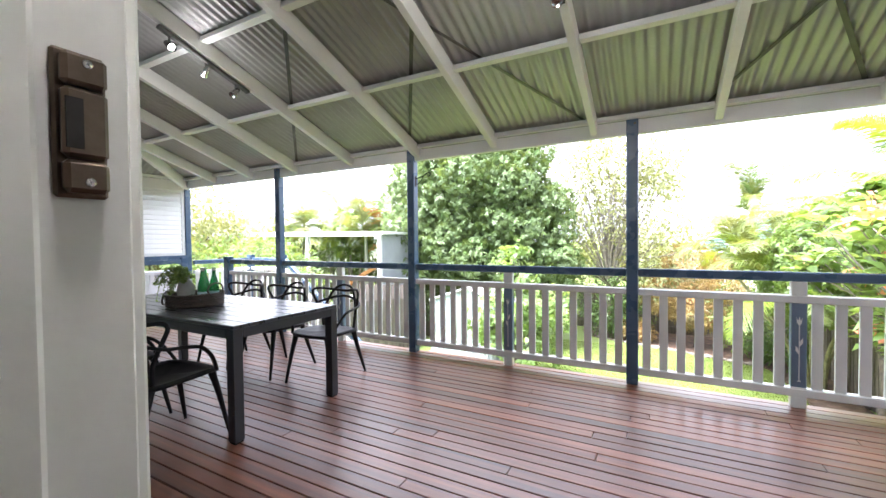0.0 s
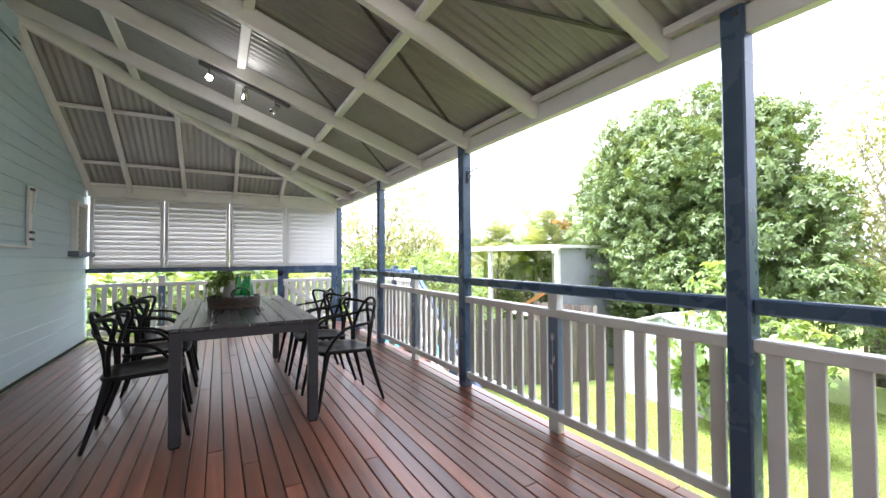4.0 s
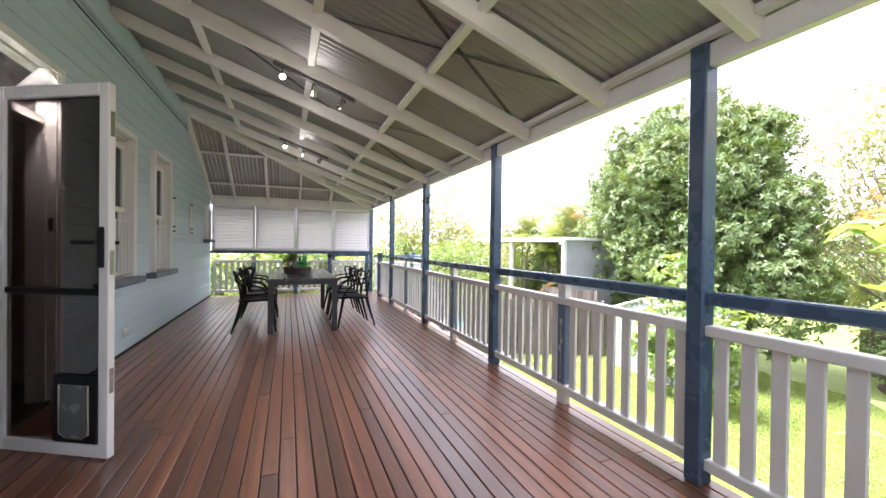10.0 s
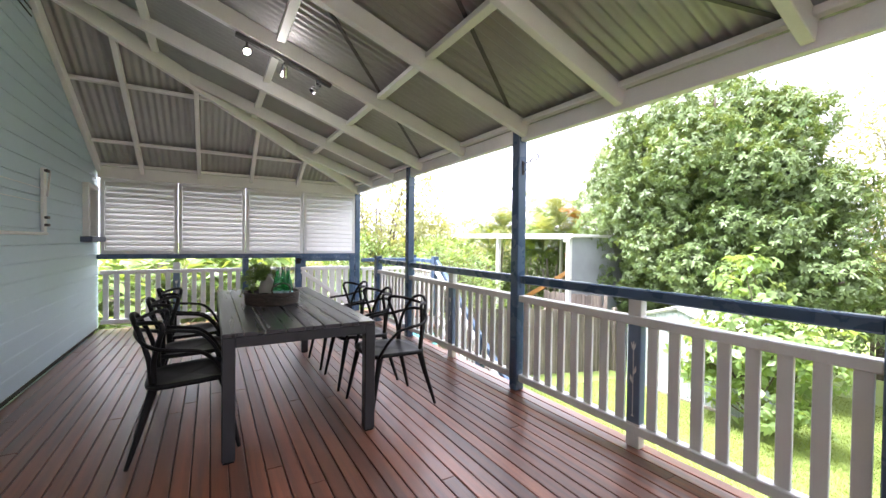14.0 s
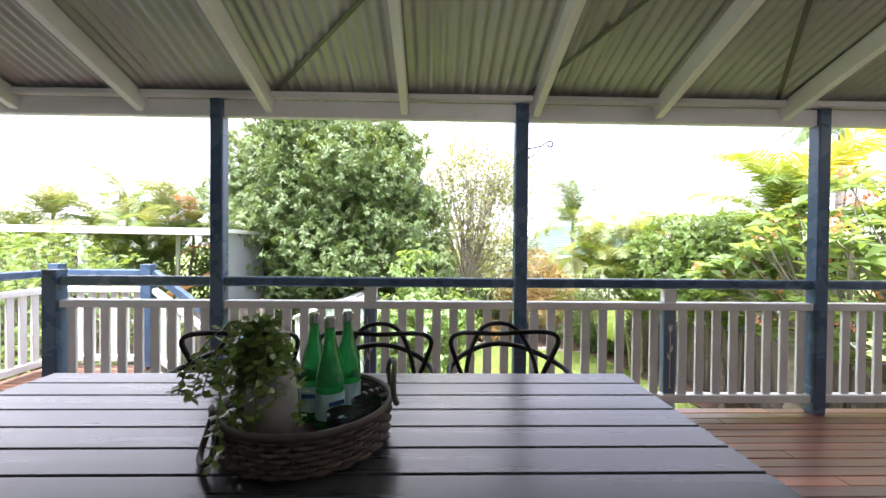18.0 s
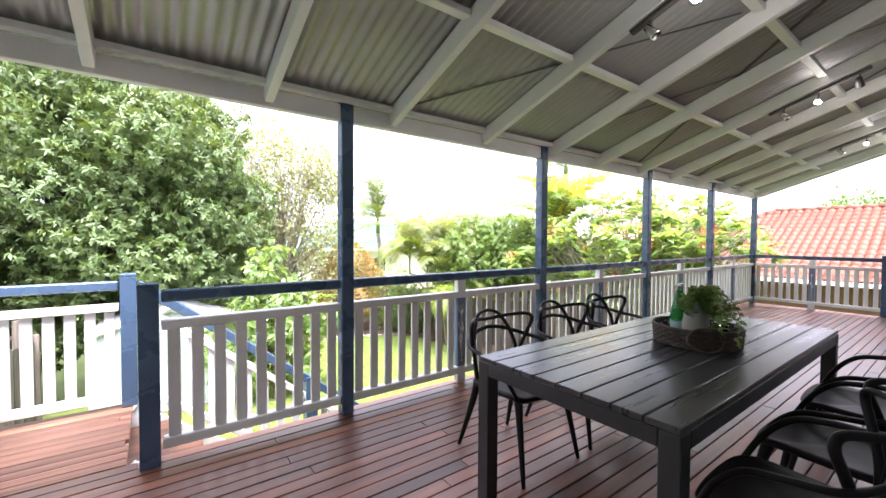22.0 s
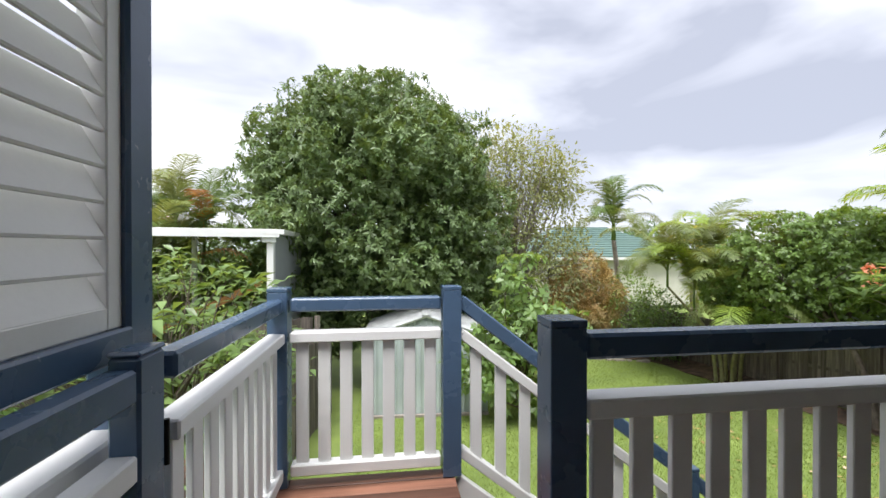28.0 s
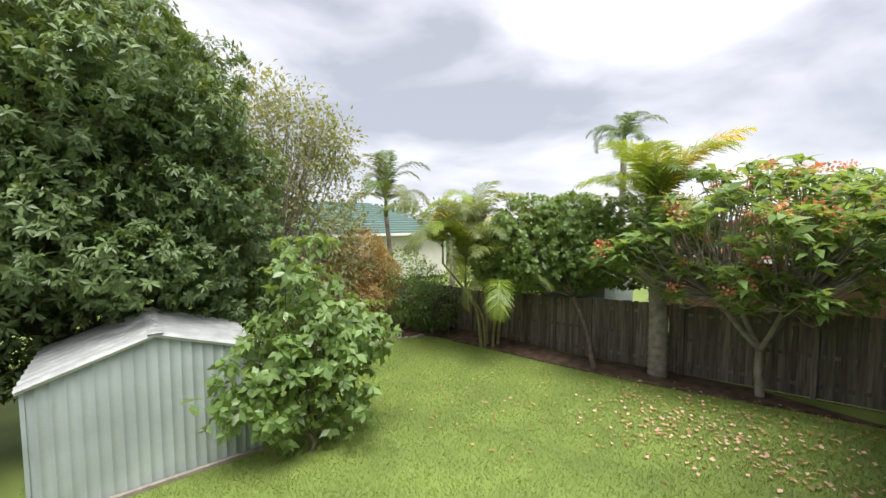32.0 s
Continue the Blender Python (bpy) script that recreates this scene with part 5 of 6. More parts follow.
def palm(label, base, stems, fronds, length, mats, seed, trunk_r=0.06, width=0.5, arch=100, lean=0.25, bark=PALE_BARK, rise=66, tilts=(-16, -6, 6, 18, 34)):
    """A palm with one or more ringed stems; each frond is a part."""
    rng = random.Random(seed)
    ob = thing("palm_tree", label, "palm", "palms in the garden", at=pose(*base))
    meshes = [frond_mesh(length * k, arch + 18 * i, width * k, seed * 10 + i, mat=mats[i % len(mats)], rise=rise) for i, k in enumerate((1.0, 0.85, 0.95, 0.75))]
    for s in range(len(stems)):
        dx, dy, h = stems[s]
        top = Vector((dx * (1 + lean), dy * (1 + lean), h))
        bm = bmesh.new()
        pts = smooth_line([(dx * 0.35, dy * 0.35, 0), (dx * 0.6, dy * 0.6, h * 0.5), top], 10)
        tube(pts, (trunk_r * 1.15, trunk_r * 0.75), 10, bm=bm)
        for i, p in enumerate(pts[1:-1]):
            rr = trunk_r * (1.17 - 0.4 * i / len(pts))
            tube([p - Vector((0, 0, 0.01)), p + Vector((0, 0, 0.012))], rr * 1.05, 10, bm=bm)
        part("trunk", bm, bark, ob, smooth=True)
        part("crownshaft", tube([top - Vector((0, 0, 0.02)), top + Vector((0, 0, 0.18 * length)), top + Vector((0, 0, 0.3 * length))], (trunk_r * 0.85, trunk_r * 0.4), 10), LEAF_BRIGHT, ob, smooth=True)
        for i in range(fronds):
            a = 360 * i / fronds + rng.uniform(-16, 16)
            tilt = rng.choice(tilts)
            fr = part("frond", meshes[rng.randrange(4)], None, ob)
            fr.matrix_local = Matrix.Translation(top + Vector((0, 0, 0.25 * length * (1 if tilt < 10 else 0.7)))) @ pose(0, 0, 0, 0, tilt, a)
    return ob


def rosette_tree(name, label, category, base, tips, leaf, seed, mat, flowers=0, r=0.07, per=13, fork=0.3, bark=PALE_BARK):
    """A thick-limbed tree that forks again and again and ends in rosettes of long leaves."""
    rng = np.random.default_rng(seed)
    ob = thing(name, label, category)
    base = Vector(base)
    bm = bmesh.new()
    tips = [Vector(t) for t in tips]
    c = sum(tips, Vector()) / len(tips)
    fk = base.lerp(c, fork)
    tube(smooth_line([base - Vector((0, 0, 0.1)), base.lerp(fk, 0.5) + Vector((0.05, 0.04, 0)), fk], 4), (r * 1.2, r * 0.9), 9, bm=bm)
    groups = {}
    for t in tips:
        groups.setdefault((t.x > c.x, t.y > c.y), []).append(t)
    for g in groups.values():
        gc = sum(g, Vector()) / len(g)
        k = fk.lerp(gc, 0.5) + Vector(rng.normal(size=3)) * 0.1
        tube(smooth_line([fk, fk.lerp(k, 0.5) - Vector((0, 0, 0.06)), k], 4), (r * 0.75, r * 0.5), 8, bm=bm)
        for t in g:
            m = k.lerp(t, 0.5) + Vector(rng.normal(size=3)) * 0.12 - Vector((0, 0, 0.1))
            tube(smooth_line([k, m, t], 4), (r * 0.26, r * 0.12), 5, bm=bm)
    part("trunk", bm, bark, ob, smooth=True)
    P = np.array([tuple(t) for t in tips])
    n = len(P) * per
    pos = np.repeat(P, per, 0) + rng.normal(size=(n, 3)) * 0.05
    th = rng.uniform(0, 6.28, n)
    el = rng.uniform(-0.25, 0.75, n)
    axis = np.stack([np.cos(th) * np.cos(el), np.sin(th) * np.cos(el), np.sin(el)], 1)
    L = leaf * rng.uniform(0.7, 1.2, n)
    me = leaves_mesh("foliage", pos, axis, np.tile([[0, 0, 1.0]], (n, 1)) + rng.normal(size=(n, 3)) * 0.25, L, L * 0.4, mat, bend=0.25)
    tagged(part("foliage", me, mat, ob), kind="stuff")
    if flowers:
        sel = rng.choice(len(P), flowers, replace=flowers > len(P))
        m = flowers * 30
        fp = np.repeat(P[sel], 30, 0) + rng.normal(size=(m, 3)) * [0.09, 0.09, 0.05] + [0, 0, 0.2]
        fa = rng.normal(size=(m, 3)) + [0, 0, 0.6]
        fl = rng.uniform(0.06, 0.095, m)
        tagged(part("blossom", leaves_mesh("blossom", fp, fa, rng.normal(size=(m, 3)) + [0, 0, 1], fl, fl * 0.7, FLOWER), FLOWER, ob, "coral-pink flower clusters"), kind="stuff")
    return ob


def tip_cloud(blobs, n, seed, up=0.2):
    rng = np.random.default_rng(seed)
    p, d = crown_points(blobs, n * 3, rng, 0.25)
    p = p[d[:, 2] > -up][:n]
    return [tuple(q) for q in p]


G = -2.66


def gz(x, y):
    """The ground falls gently away from the house."""
    return -2.05 - 0.08 * (min(14.5, max(1.0, y)) - 4.0)


BIG = [(x - 0.55, y - 0.6, z + 0.42, a, b, c) for x, y, z, a, b, c in [(-6.3, 16.0, 3.0, 3.5, 3.3, 3.5), (-7.15, 15.5, 1.0, 2.7, 2.7, 2.9), (-4.9, 15.8, 0.6, 2.9, 2.8, 2.8), (-6.0, 16.2, 4.7, 2.1, 2.1, 1.9), (-7.6, 16.0, 3.6, 2.0, 2.0, 2.0), (-4.5, 15.6, 2.5, 1.9, 2.0, 2.0), (-6.1, 15.2, -0.6, 2.7, 1.7, 1.7), (-8.4, 15.0, -0.3, 1.6, 1.6, 2.0), (-3.2, 15.4, -0.8, 1.5, 1.5, 1.8), (-4.5, 15.8, 3.5, 1.8, 1.9, 1.9), (-7.75, 16.2, 4.0, 1.5, 1.7, 1.6), (-3.6, 15.6, 1.2, 1.6, 1.7, 1.8)]]
big_rng = np.random.default_rng(2)
bp, bd = crown_points(BIG, 230, big_rng, 0.0)
BIG_CLUMPS = [(*(p - d * 0.3), r, r, r * 0.85) for p, d, r in zip(bp, bd, big_rng.uniform(0.4, 0.95, 230)) if p[1] > 13.9 or p[2] > 0.3]
clear = lambda p: (p[:, 1] > 13.4) | (p[:, 2] > -0.25)
big = tree("tree", "large dense dark green tree with a broad rounded crown", "tree", (-6.8, 15.6, gz(-6.8, 15.6)), [(x, y, z, a * 0.88, b * 0.88, c * 0.88) for x, y, z, a, b, c in BIG], 5600, 11, 0.17, LEAF_DARK, 5, r=0.26, count=18, whorled=True, droop=0.4, deep=0.3, keep=clear)
tagged(part("leaf_clumps", whorls("leaf_clumps", BIG_CLUMPS, 15500, 10, 0.155, LEAF_DARK, 7, deep=0.08, droop=0.4, aspect=0.36, keep=clear), LEAF_DARK, big), kind="stuff")
tagged(part("young_leaves", whorls("young_leaves", BIG_CLUMPS, 1700, 10, 0.15, LEAF_MID, 6, deep=0.0, keep=clear), LEAF_MID, big), kind="stuff")

SPARSE = [(-6.3 + (x + 6.3) * 0.84, 3.9 + (y - 3.9) * 0.84, 1.4 + (z - 1.4) * 0.84, a * 0.84, b * 0.84, c * 0.84) for x, y, z, a, b, c in [(-1.6, 20.0, 3.9, 2.4, 2.0, 3.0), (0.9, 20.2, 2.4, 2.0, 1.8, 2.6), (-0.3, 20.0, 5.0, 2.0, 1.6, 1.8), (-2.6, 20.2, 1.0, 1.8, 1.6, 2.4), (1.5, 19.6, 0.2, 1.7, 1.5, 2.0), (1.6, 20.0, 4.4, 1.2, 1.2, 1.3)]]
tree("tree", "thin half-bare tree with grey twigs and sparse olive leaves", "tree", (-1.8, 17.6, gz(-1.8, 17.6)), SPARSE, 1700, 7, 0.18, LEAF_OLIVE, 12, bark=PALE_BARK, r=0.085, count=85, split=0.4, deep=0.5, spread=1.5)

SHRUB = [(x - 0.2, y + 0.05, z + 0.08, a, b, c) for x, y, z, a, b, c in [(-3.25, 10.8, 0.35, 0.5, 0.5, 0.75), (-3.0, 10.7, -0.7, 0.85, 0.75, 0.7), (-3.7, 10.9, -1.1, 0.85, 0.75, 0.65), (-2.45, 10.8, -0.75, 0.75, 0.6, 0.5), (-2.9, 10.9, -1.75, 0.8, 0.7, 0.6), (-4.15, 10.9, -1.55, 0.5, 0.5, 0.35)]]
tree("shrub", "bright green leafy shrub growing beside the shed", "shrub", (-3.4, 10.95, gz(-3.4, 10.95)), SHRUB, 640, 7, 0.18, LEAF_FRANGIPANI, 21, r=0.04, count=22, split=0.2, whorled=True, aspect=0.56, droop=0.55, deep=0.35, loose=0.16)

ROUND = [(3.7, 11.5, 0.7, 1.2, 1.3, 1.4), (4.2, 10.4, 0.75, 1.2, 1.3, 1.4), (3.4, 12.3, 0.3, 1.0, 1.0, 1.2), (4.7, 9.3, 0.8, 1.1, 1.2, 1.25), (4.9, 11.0, 0.9, 1.2, 1.2, 1.25)]
tree("tree", "rounded mid-green garden tree in front of the fence", "tree", (3.51, 9.35, gz(3.51, 9.35)), ROUND, 5200, 9, 0.11, LEAF_ROUND, 31, r=0.07, count=16, split=0.55, whorled=True, aspect=0.5, droop=0.1, deep=0.15)

CROT = [(1.3, 17.3, 0.0, 1.0, 0.8, 1.1), (2.1, 17.4, -0.7, 0.9, 0.8, 1.0), (0.6, 17.5, -0.9, 0.9, 0.8, 0.9), (1.6, 17.0, -1.4, 0.9, 0.6, 0.7)]
tree("shrub", "straw-coloured and pink tinged shrub in the garden bed", "shrub", (1.4, 17.4, gz(1.4, 17.4)), CROT, 900, 11, 0.3, LEAF_CROTON, 41, r=0.05, whorled=True, aspect=0.1, droop=0.1, deep=0.2)
for k, (x, y, w, h, m, sz) in enumerate(((3.0, 17.0, 1.3, 1.65, LEAF_ROUND, 0.14), (-1.6, 18.0, 1.3, 1.7, LEAF_MID, 0.15), (3.5, 15.9, 1.0, 1.3, LEAF_MID, 0.13), (6.4, 12.8, 1.5, 2.4, LEAF_MID, 0.16), (6.6, 15.5, 1.7, 2.3, LEAF_OLIVE, 0.17), (-0.6, 17.5, 0.5, 0.5, LEAF_CROTON, 0.13))):
    tree("shrub", "green garden shrub in the mulch bed", "shrub", (x, y, gz(x, y)), [(x, y, gz(x, y) + h, w, w, h * 0.9), (x + 0.5 * w, y + 0.2, gz(x, y) + h * 0.7, w * 0.8, w * 0.8, h * 0.7)], int(420 * w), 8, sz, m, 50 + k, r=0.05)

# palms
palm("slender palm with a feathery crown near the back boundary", (3.9, 18.7, gz(3.9, 18.7)), [(-0.4, 0.0, 4.45)], 15, 3.0, (LEAF_PALM, LEAF_CANE), 3, trunk_r=0.12, width=0.75, arch=95, rise=78)
palm("clump of golden cane palms by the fence", (3.65, 13.0, gz(3.65, 13.0)), [(-0.6, 0.1, 2.1), (0.45, -0.45, 2.7), (0.1, 0.5, 3.2), (-0.3, -0.5, 1.6), (0.7, 0.3, 2.1), (-0.8, 0.5, 2.8)], 11, 2.6, (LEAF_CANE, LEAF_CANE, LEAF_LIME, LEAF_CANE), 4, trunk_r=0.045, width=0.7, arch=110, rise=74, lean=0.7, bark=CANE)
palm("tall thick-trunked palm with yellowing fronds", (3.97, 7.9, gz(3.97, 7.9)), [(-0.05, 0.24, 3.35)], 19, 2.5, (LEAF_YELLOW, LEAF_LIME, LEAF_LIME, LEAF_PALM), 5, trunk_r=0.2, width=0.85, arch=62, rise=74, tilts=(-8, 0, 8, 18, 34))
palm("tall palm behind the fence", (7.2, 10.4, gz(7.2, 10.4)), [(0.0, 0.0, 6.3)], 14, 1.5, (LEAF_PALM, LEAF_MID), 6, trunk_r=0.12, width=0.42, arch=115)
for k, (x, y, h, l) in enumerate(((-12.2, 15.4, 4.0, 2.6), (-12.6, 14.6, 4.1, 2.7), (-14.6, 15.4, 4.5, 2.7), (-9.5, 17.0, 4.4, 2.6), (-16.5, 14.6, 4.2, 2.6))):
    palm("leafy golden palm behind the patio roof", (x, y, gz(x, y)), [(0.3, 0.1, h), (-0.5, 0.3, h - 0.6), (0.1, -0.5, h - 1.0)], 10, l, (LEAF_CANE, LEAF_PALM, LEAF_CANE, LEAF_LIME) if k != 0 else (LEAF_PALM, LEAF_ORANGE, LEAF_PALM, LEAF_PALM), 20 + k, trunk_r=0.06, width=0.62, arch=95)
for k, (x, y, h) in enumerate(((6.9, 18.4, 3.6), (9.2, 19.0, 3.2), (-20.5, 11.0, 2.8))):
    palm("palm by the far boundary", (x, y, gz(x, y)), [(0, 0, h), (0.6, 0.3, h - 0.7)], 8, 2.0, (LEAF_PALM, LEAF_YELLOW), 40 + k, trunk_r=0.08, width=0.5)

# frangipanis
FR1 = [(3.7, 6.4, 1.15, 1.7, 1.5, 1.25), (4.6, 5.8, 1.35, 1.4, 1.4, 1.2), (3.4, 7.7, 0.9, 1.2, 1.0, 0.95), (3.25, 5.2, 1.0, 0.85, 0.8, 0.95), (5.3, 5.0, 1.2, 1.2, 1.0, 1.1), (2.9, 8.2, 0.65, 0.7, 0.7, 0.5), (3.15, 4.5, 0.9, 0.6, 0.4, 0.7), (3.9, 4.6, 1.0, 1.0, 0.5, 0.8), (3.3, 6.8, 0.1, 0.9, 0.9, 0.5), (4.4, 5.3, 0.15, 1.1, 0.8, 0.6), (3.0, 5.6, 0.0, 0.7, 0.6, 0.45), (3.6, 8.8, 0.3, 0.7, 0.8, 0.45), (2.55, 5.1, 1.0, 0.6, 0.5, 0.6)]
rosette_tree("frangipani_tree", "broad frangipani tree with long leaves and coral flowers", "tree", (3.9, 6.04, gz(3.9, 6.04)), tip_cloud(FR1, 330, 3, 0.7), 0.33, 7, LEAF_FRANGIPANI, flowers=70, r=0.075, per=15)
FR2 = [(6.3, 7.6, 0.7, 1.5, 1.4, 1.0), (6.9, 5.2, 0.8, 1.4, 1.4, 1.0)]
rosette_tree("frangipani_tree", "second frangipani tree beyond the fence", "tree", (6.6, 6.6, gz(6.6, 6.6)), tip_cloud(FR2, 70, 5, 0.2), 0.32, 9, LEAF_BRIGHT, flowers=12, r=0.1)
FR3 = [(-8.3, 6.6, 0.35, 1.1, 1.3, 0.9), (-9.4, 7.4, 0.55, 1.1, 1.2, 0.8), (-7.9, 5.9, -0.3, 0.7, 0.8, 0.7), (-7.75, 7.4, -0.25, 0.5, 0.7, 0.5)]
rosette_tree("frangipani_tree", "young frangipani with pale green leaves beside the landing", "tree", (-8.6, 6.4, gz(-8.6, 6.4)), tip_cloud(FR3, 230, 8, 0.5), 0.17, 11, LEAF_BRIGHT, r=0.035, per=14, bark=BARK)
BACK = [(-10.0, 15.6, -1.0, 1.6, 0.9, 2.0), (-12.4, 16.0, -0.8, 1.9, 0.9, 2.1), (-15.0, 16.0, -0.9, 1.9, 0.9, 2.1), (-17.5, 15.6, -1.0, 1.9, 0.9, 2.0)]
tree("hedge", "dark dense greenery behind the open patio", "hedge", (-13.0, 15.8, gz(-13.0, 15.8)), BACK, 1500, 10, 0.24, LEAF_DARK, 67, r=0.06, count=12)

# greenery beyond the louvre screen
WEST = [(-8.6, 0.4, -0.5, 1.0, 1.4, 1.3), (-9.2, 2.2, -0.3, 1.2, 1.3, 1.3), (-9.6, 0.8, 0.0, 1.2, 1.6, 1.1), (-8.9, 3.6, -0.9, 0.9, 0.9, 1.0)]
rosette_tree("garden_shrub", "broad-leaved yellow-green shrubs beyond the end railing", "shrub", (-9.5, 1.8, gz(-9.5, 1.8)), tip_cloud(WEST, 210, 13, 0.6), 0.46, 15, LEAF_BRIGHT, r=0.05, per=9)
WT = [(-17.0, 9.0, 2.4, 2.2, 2.2, 2.6), (-16.2, 9.6, 0.6, 2.2, 2.0, 2.0), (-18.5, 6.5, 1.0, 2.4, 2.2, 2.2)]
tree("tree", "pale olive tree over the western boundary", "tree", (-17.0, 8.8, gz(-17.0, 8.8)), WT, 1500, 8, 0.22, LEAF_OLIVE, 61, r=0.16, count=18)
HEDGE = [(-14.0, 8.6, -0.4, 1.7, 1.4, 1.7), (-12.2, 9.0, -0.3, 1.5, 1.4, 1.6), (-15.6, 6.6, -0.2, 1.8, 1.6, 1.7)]
tree("shrub", "bright leafy hedge along the western boundary", "hedge", (-13.6, 8.4, gz(-13.6, 8.4)), HEDGE, 1100, 9, 0.2, LEAF_BRIGHT, 63, r=0.05)
# distant woods
for k, (x, y, z, rx, rz) in enumerate(((-14, 36, 0.2, 7, 3.0), (2, 44, -0.2, 9, 2.6), (18, 34, 0.0, 8, 3.2), (30, 16, 0.4, 6, 3.0), (34, 6, 1.0, 6, 3.4), (-32, 22, 0.0, 7, 3.0), (-36, 4, 0.0, 6, 2.6))):
    ob = thing("tree_belt", "distant green treetops over the neighbouring roofs", "trees", kind="stuff")
    part("crown", foliage("crown", [(x, y, z, rx, 2.5, rz), (x + rx * 0.6, y + 1, z + 0.3, rx * 0.5, 2.2, rz * 0.9), (x - rx * 0.6, y - 1, z - 0.3, rx * 0.5, 2.2, rz * 0.8)], 1500, 8, 0.34, LEAF_OLIVE if k % 2 else LEAF_MID, 80 + k), LEAF_MID, ob)

# ---- ground, lawn, beds ----
gx = [-400, -60, -20, -8] + [-1.5 + 0.5 * k for k in range(11)] + [5, 8, 20, 60, 400]
gy = [-400, -60, 1.0, 4, 8, 12, 14.5, 18, 30, 80, 400]
gv = [(x, y, gz(x, y)) for x in gx for y in gy]
gf = [(a * len(gy) + b, (a + 1) * len(gy) + b, (a + 1) * len(gy) + b + 1, a * len(gy) + b + 1) for a in range(len(gx) - 1) for b in range(len(gy) - 1)]
ground = tagged(part("ground", fast_mesh("ground", gv, gf, LAWN, smooth=True), LAWN), "green mown lawn and land behind the house", "lawn", kind="structure")


def bed(name, label, pts, z=0.03):
    pts = smooth_line([(x, y, 0) for x, y in pts], 5, closed=True)
    bm = bmesh.new()
    top = [bm.verts.new((p.x, p.y, gz(p.x, p.y) + z + 0.015 * math.sin(5 * p.x + 3 * p.y))) for p in pts]
    low = [bm.verts.new((p.x, p.y, gz(p.x, p.y) - 0.05)) for p in pts]
    bm.faces.new(top)
    for i in range(len(pts)):
        j = (i + 1) % len(pts)
        bm.faces.new((top[i], low[i], low[j], top[j]))
    bmesh.ops.recalc_face_normals(bm, faces=bm.faces)
    return tagged(part(name, bm, MULCH), label, "garden bed", kind="structure")


bed("garden_bed", "brown bark mulch bed along the paling fence", [(4.4, -6), (4.4, 5), (4.4, 12), (4.4, 19.3), (-2.2, 19.3), (-2.2, 17.6), (0.0, 16.9), (0.9, 16.55), (3.1, 15.75), (3.4, 13.6), (3.3, 11.5), (3.25, 9.5), (3.3, 8.0), (3.45, 6.2), (3.6, 4.3), (3.7, -6)])
stone = thing("edging_stones", "row of grey edging stones round the garden bed", "stones", kind="stuff")
rs = random.Random(4)
bm = bmesh.new()
for a, b in (((-2.0, 17.5), (0.0, 16.8)), ((0.0, 16.8), (0.9, 16.5)), ((0.95, 16.45), (3.05, 15.7))):
    for i in range(9):
        u = (i + rs.random() * 0.5) / 9
        x, y = a[0] + (b[0] - a[0]) * u, a[1] + (b[1] - a[1]) * u
        r = bmesh.ops.create_icosphere(bm, subdivisions=1, radius=1.0)
        s = rs.uniform(0.07, 0.15)
        for v in r["verts"]:
            v.co = Vector((x + v.co.x * s * 1.3 + rs.uniform(-0.02, 0.02), y + v.co.y * s, gz(x, y) + 0.02 + v.co.z * s * 0.7))
part("stones", bm, PALE_BARK, stone)

# grass blades and fallen leaves
rng = np.random.default_rng(9)


def scatter(n, x0, x1, y0, y1):
    return np.stack([rng.uniform(x0, x1, n), rng.uniform(y0, y1, n)], 1)


def edge_x(y):
    """The lawn's edge along the bed."""
    return np.interp(y, [-6, 4.3, 6.2, 8.0, 9.5, 11.5, 13.6, 15.7, 16.5], [3.7, 3.6, 3.45, 3.3, 3.25, 3.3, 3.4, 3.05, 0.9])


gp = scatter(190000, -7.0, 3.8, 3.9, 16.5)
gp = gp[gp[:, 0] < edge_x(gp[:, 1])]
n = len(gp)
th = rng.uniform(0, 6.28, n)
hgt = rng.uniform(0.025, 0.06, n)
wv = np.stack([np.cos(th), np.sin(th), 0 * th], 1) * 0.006
gzs = np.array([gz(x, y) for x, y in gp])[:, None]
b0 = np.concatenate([gp, gzs], 1)
tip = b0 + np.stack([np.cos(th + 1.2) * hgt * 0.7, np.sin(th + 1.2) * hgt * 0.7, hgt], 1)
GRASS = leafy("grass_blade", (0.205, 0.285, 0.06), (0.145, 0.21, 0.05), rough=0.6, trans=0.3, island=0.4)
grass = tagged(part("grass", fast_mesh("grass", np.stack([b0 - wv, b0 + wv, tip], 1).reshape(-1, 3), np.arange(3 * n).reshape(-1, 3), GRASS), GRASS), "short mown grass blades on the lawn", "grass", kind="stuff")
lp = np.concatenate([scatter(300, 0.6, 3.6, 3.9, 8.2), scatter(160, -1.5, 3.0, 6, 12)], 0)
n = len(lp)
fall = leaves_mesh("fallen_leaves", np.concatenate([lp, np.array([gz(x, y) + 0.045 for x, y in lp])[:, None]], 1), rng.normal(size=(n, 3)) * [1, 1, 0.1], rng.normal(size=(n, 3)) * 0.3 + [0, 0, 1], rng.uniform(0.06, 0.13, n), rng.uniform(0.04, 0.08, n), LEAF_CROTON)
tagged(part("fallen_leaves", fall, LEAF_CROTON), "dry leaves and petals scattered on the lawn", "leaves", kind="stuff")

PETAL = leafy("fallen_cream_petal", (0.62, 0.46, 0.33), (0.55, 0.30, 0.22), trans=0.1)
lp = np.concatenate([rng.normal(size=(170, 2)) * [0.6, 0.9] + [1.6, 6.7], rng.normal(size=(90, 2)) * [0.6, 0.6] + [1.4, 5.3]], 0)
n = len(lp)
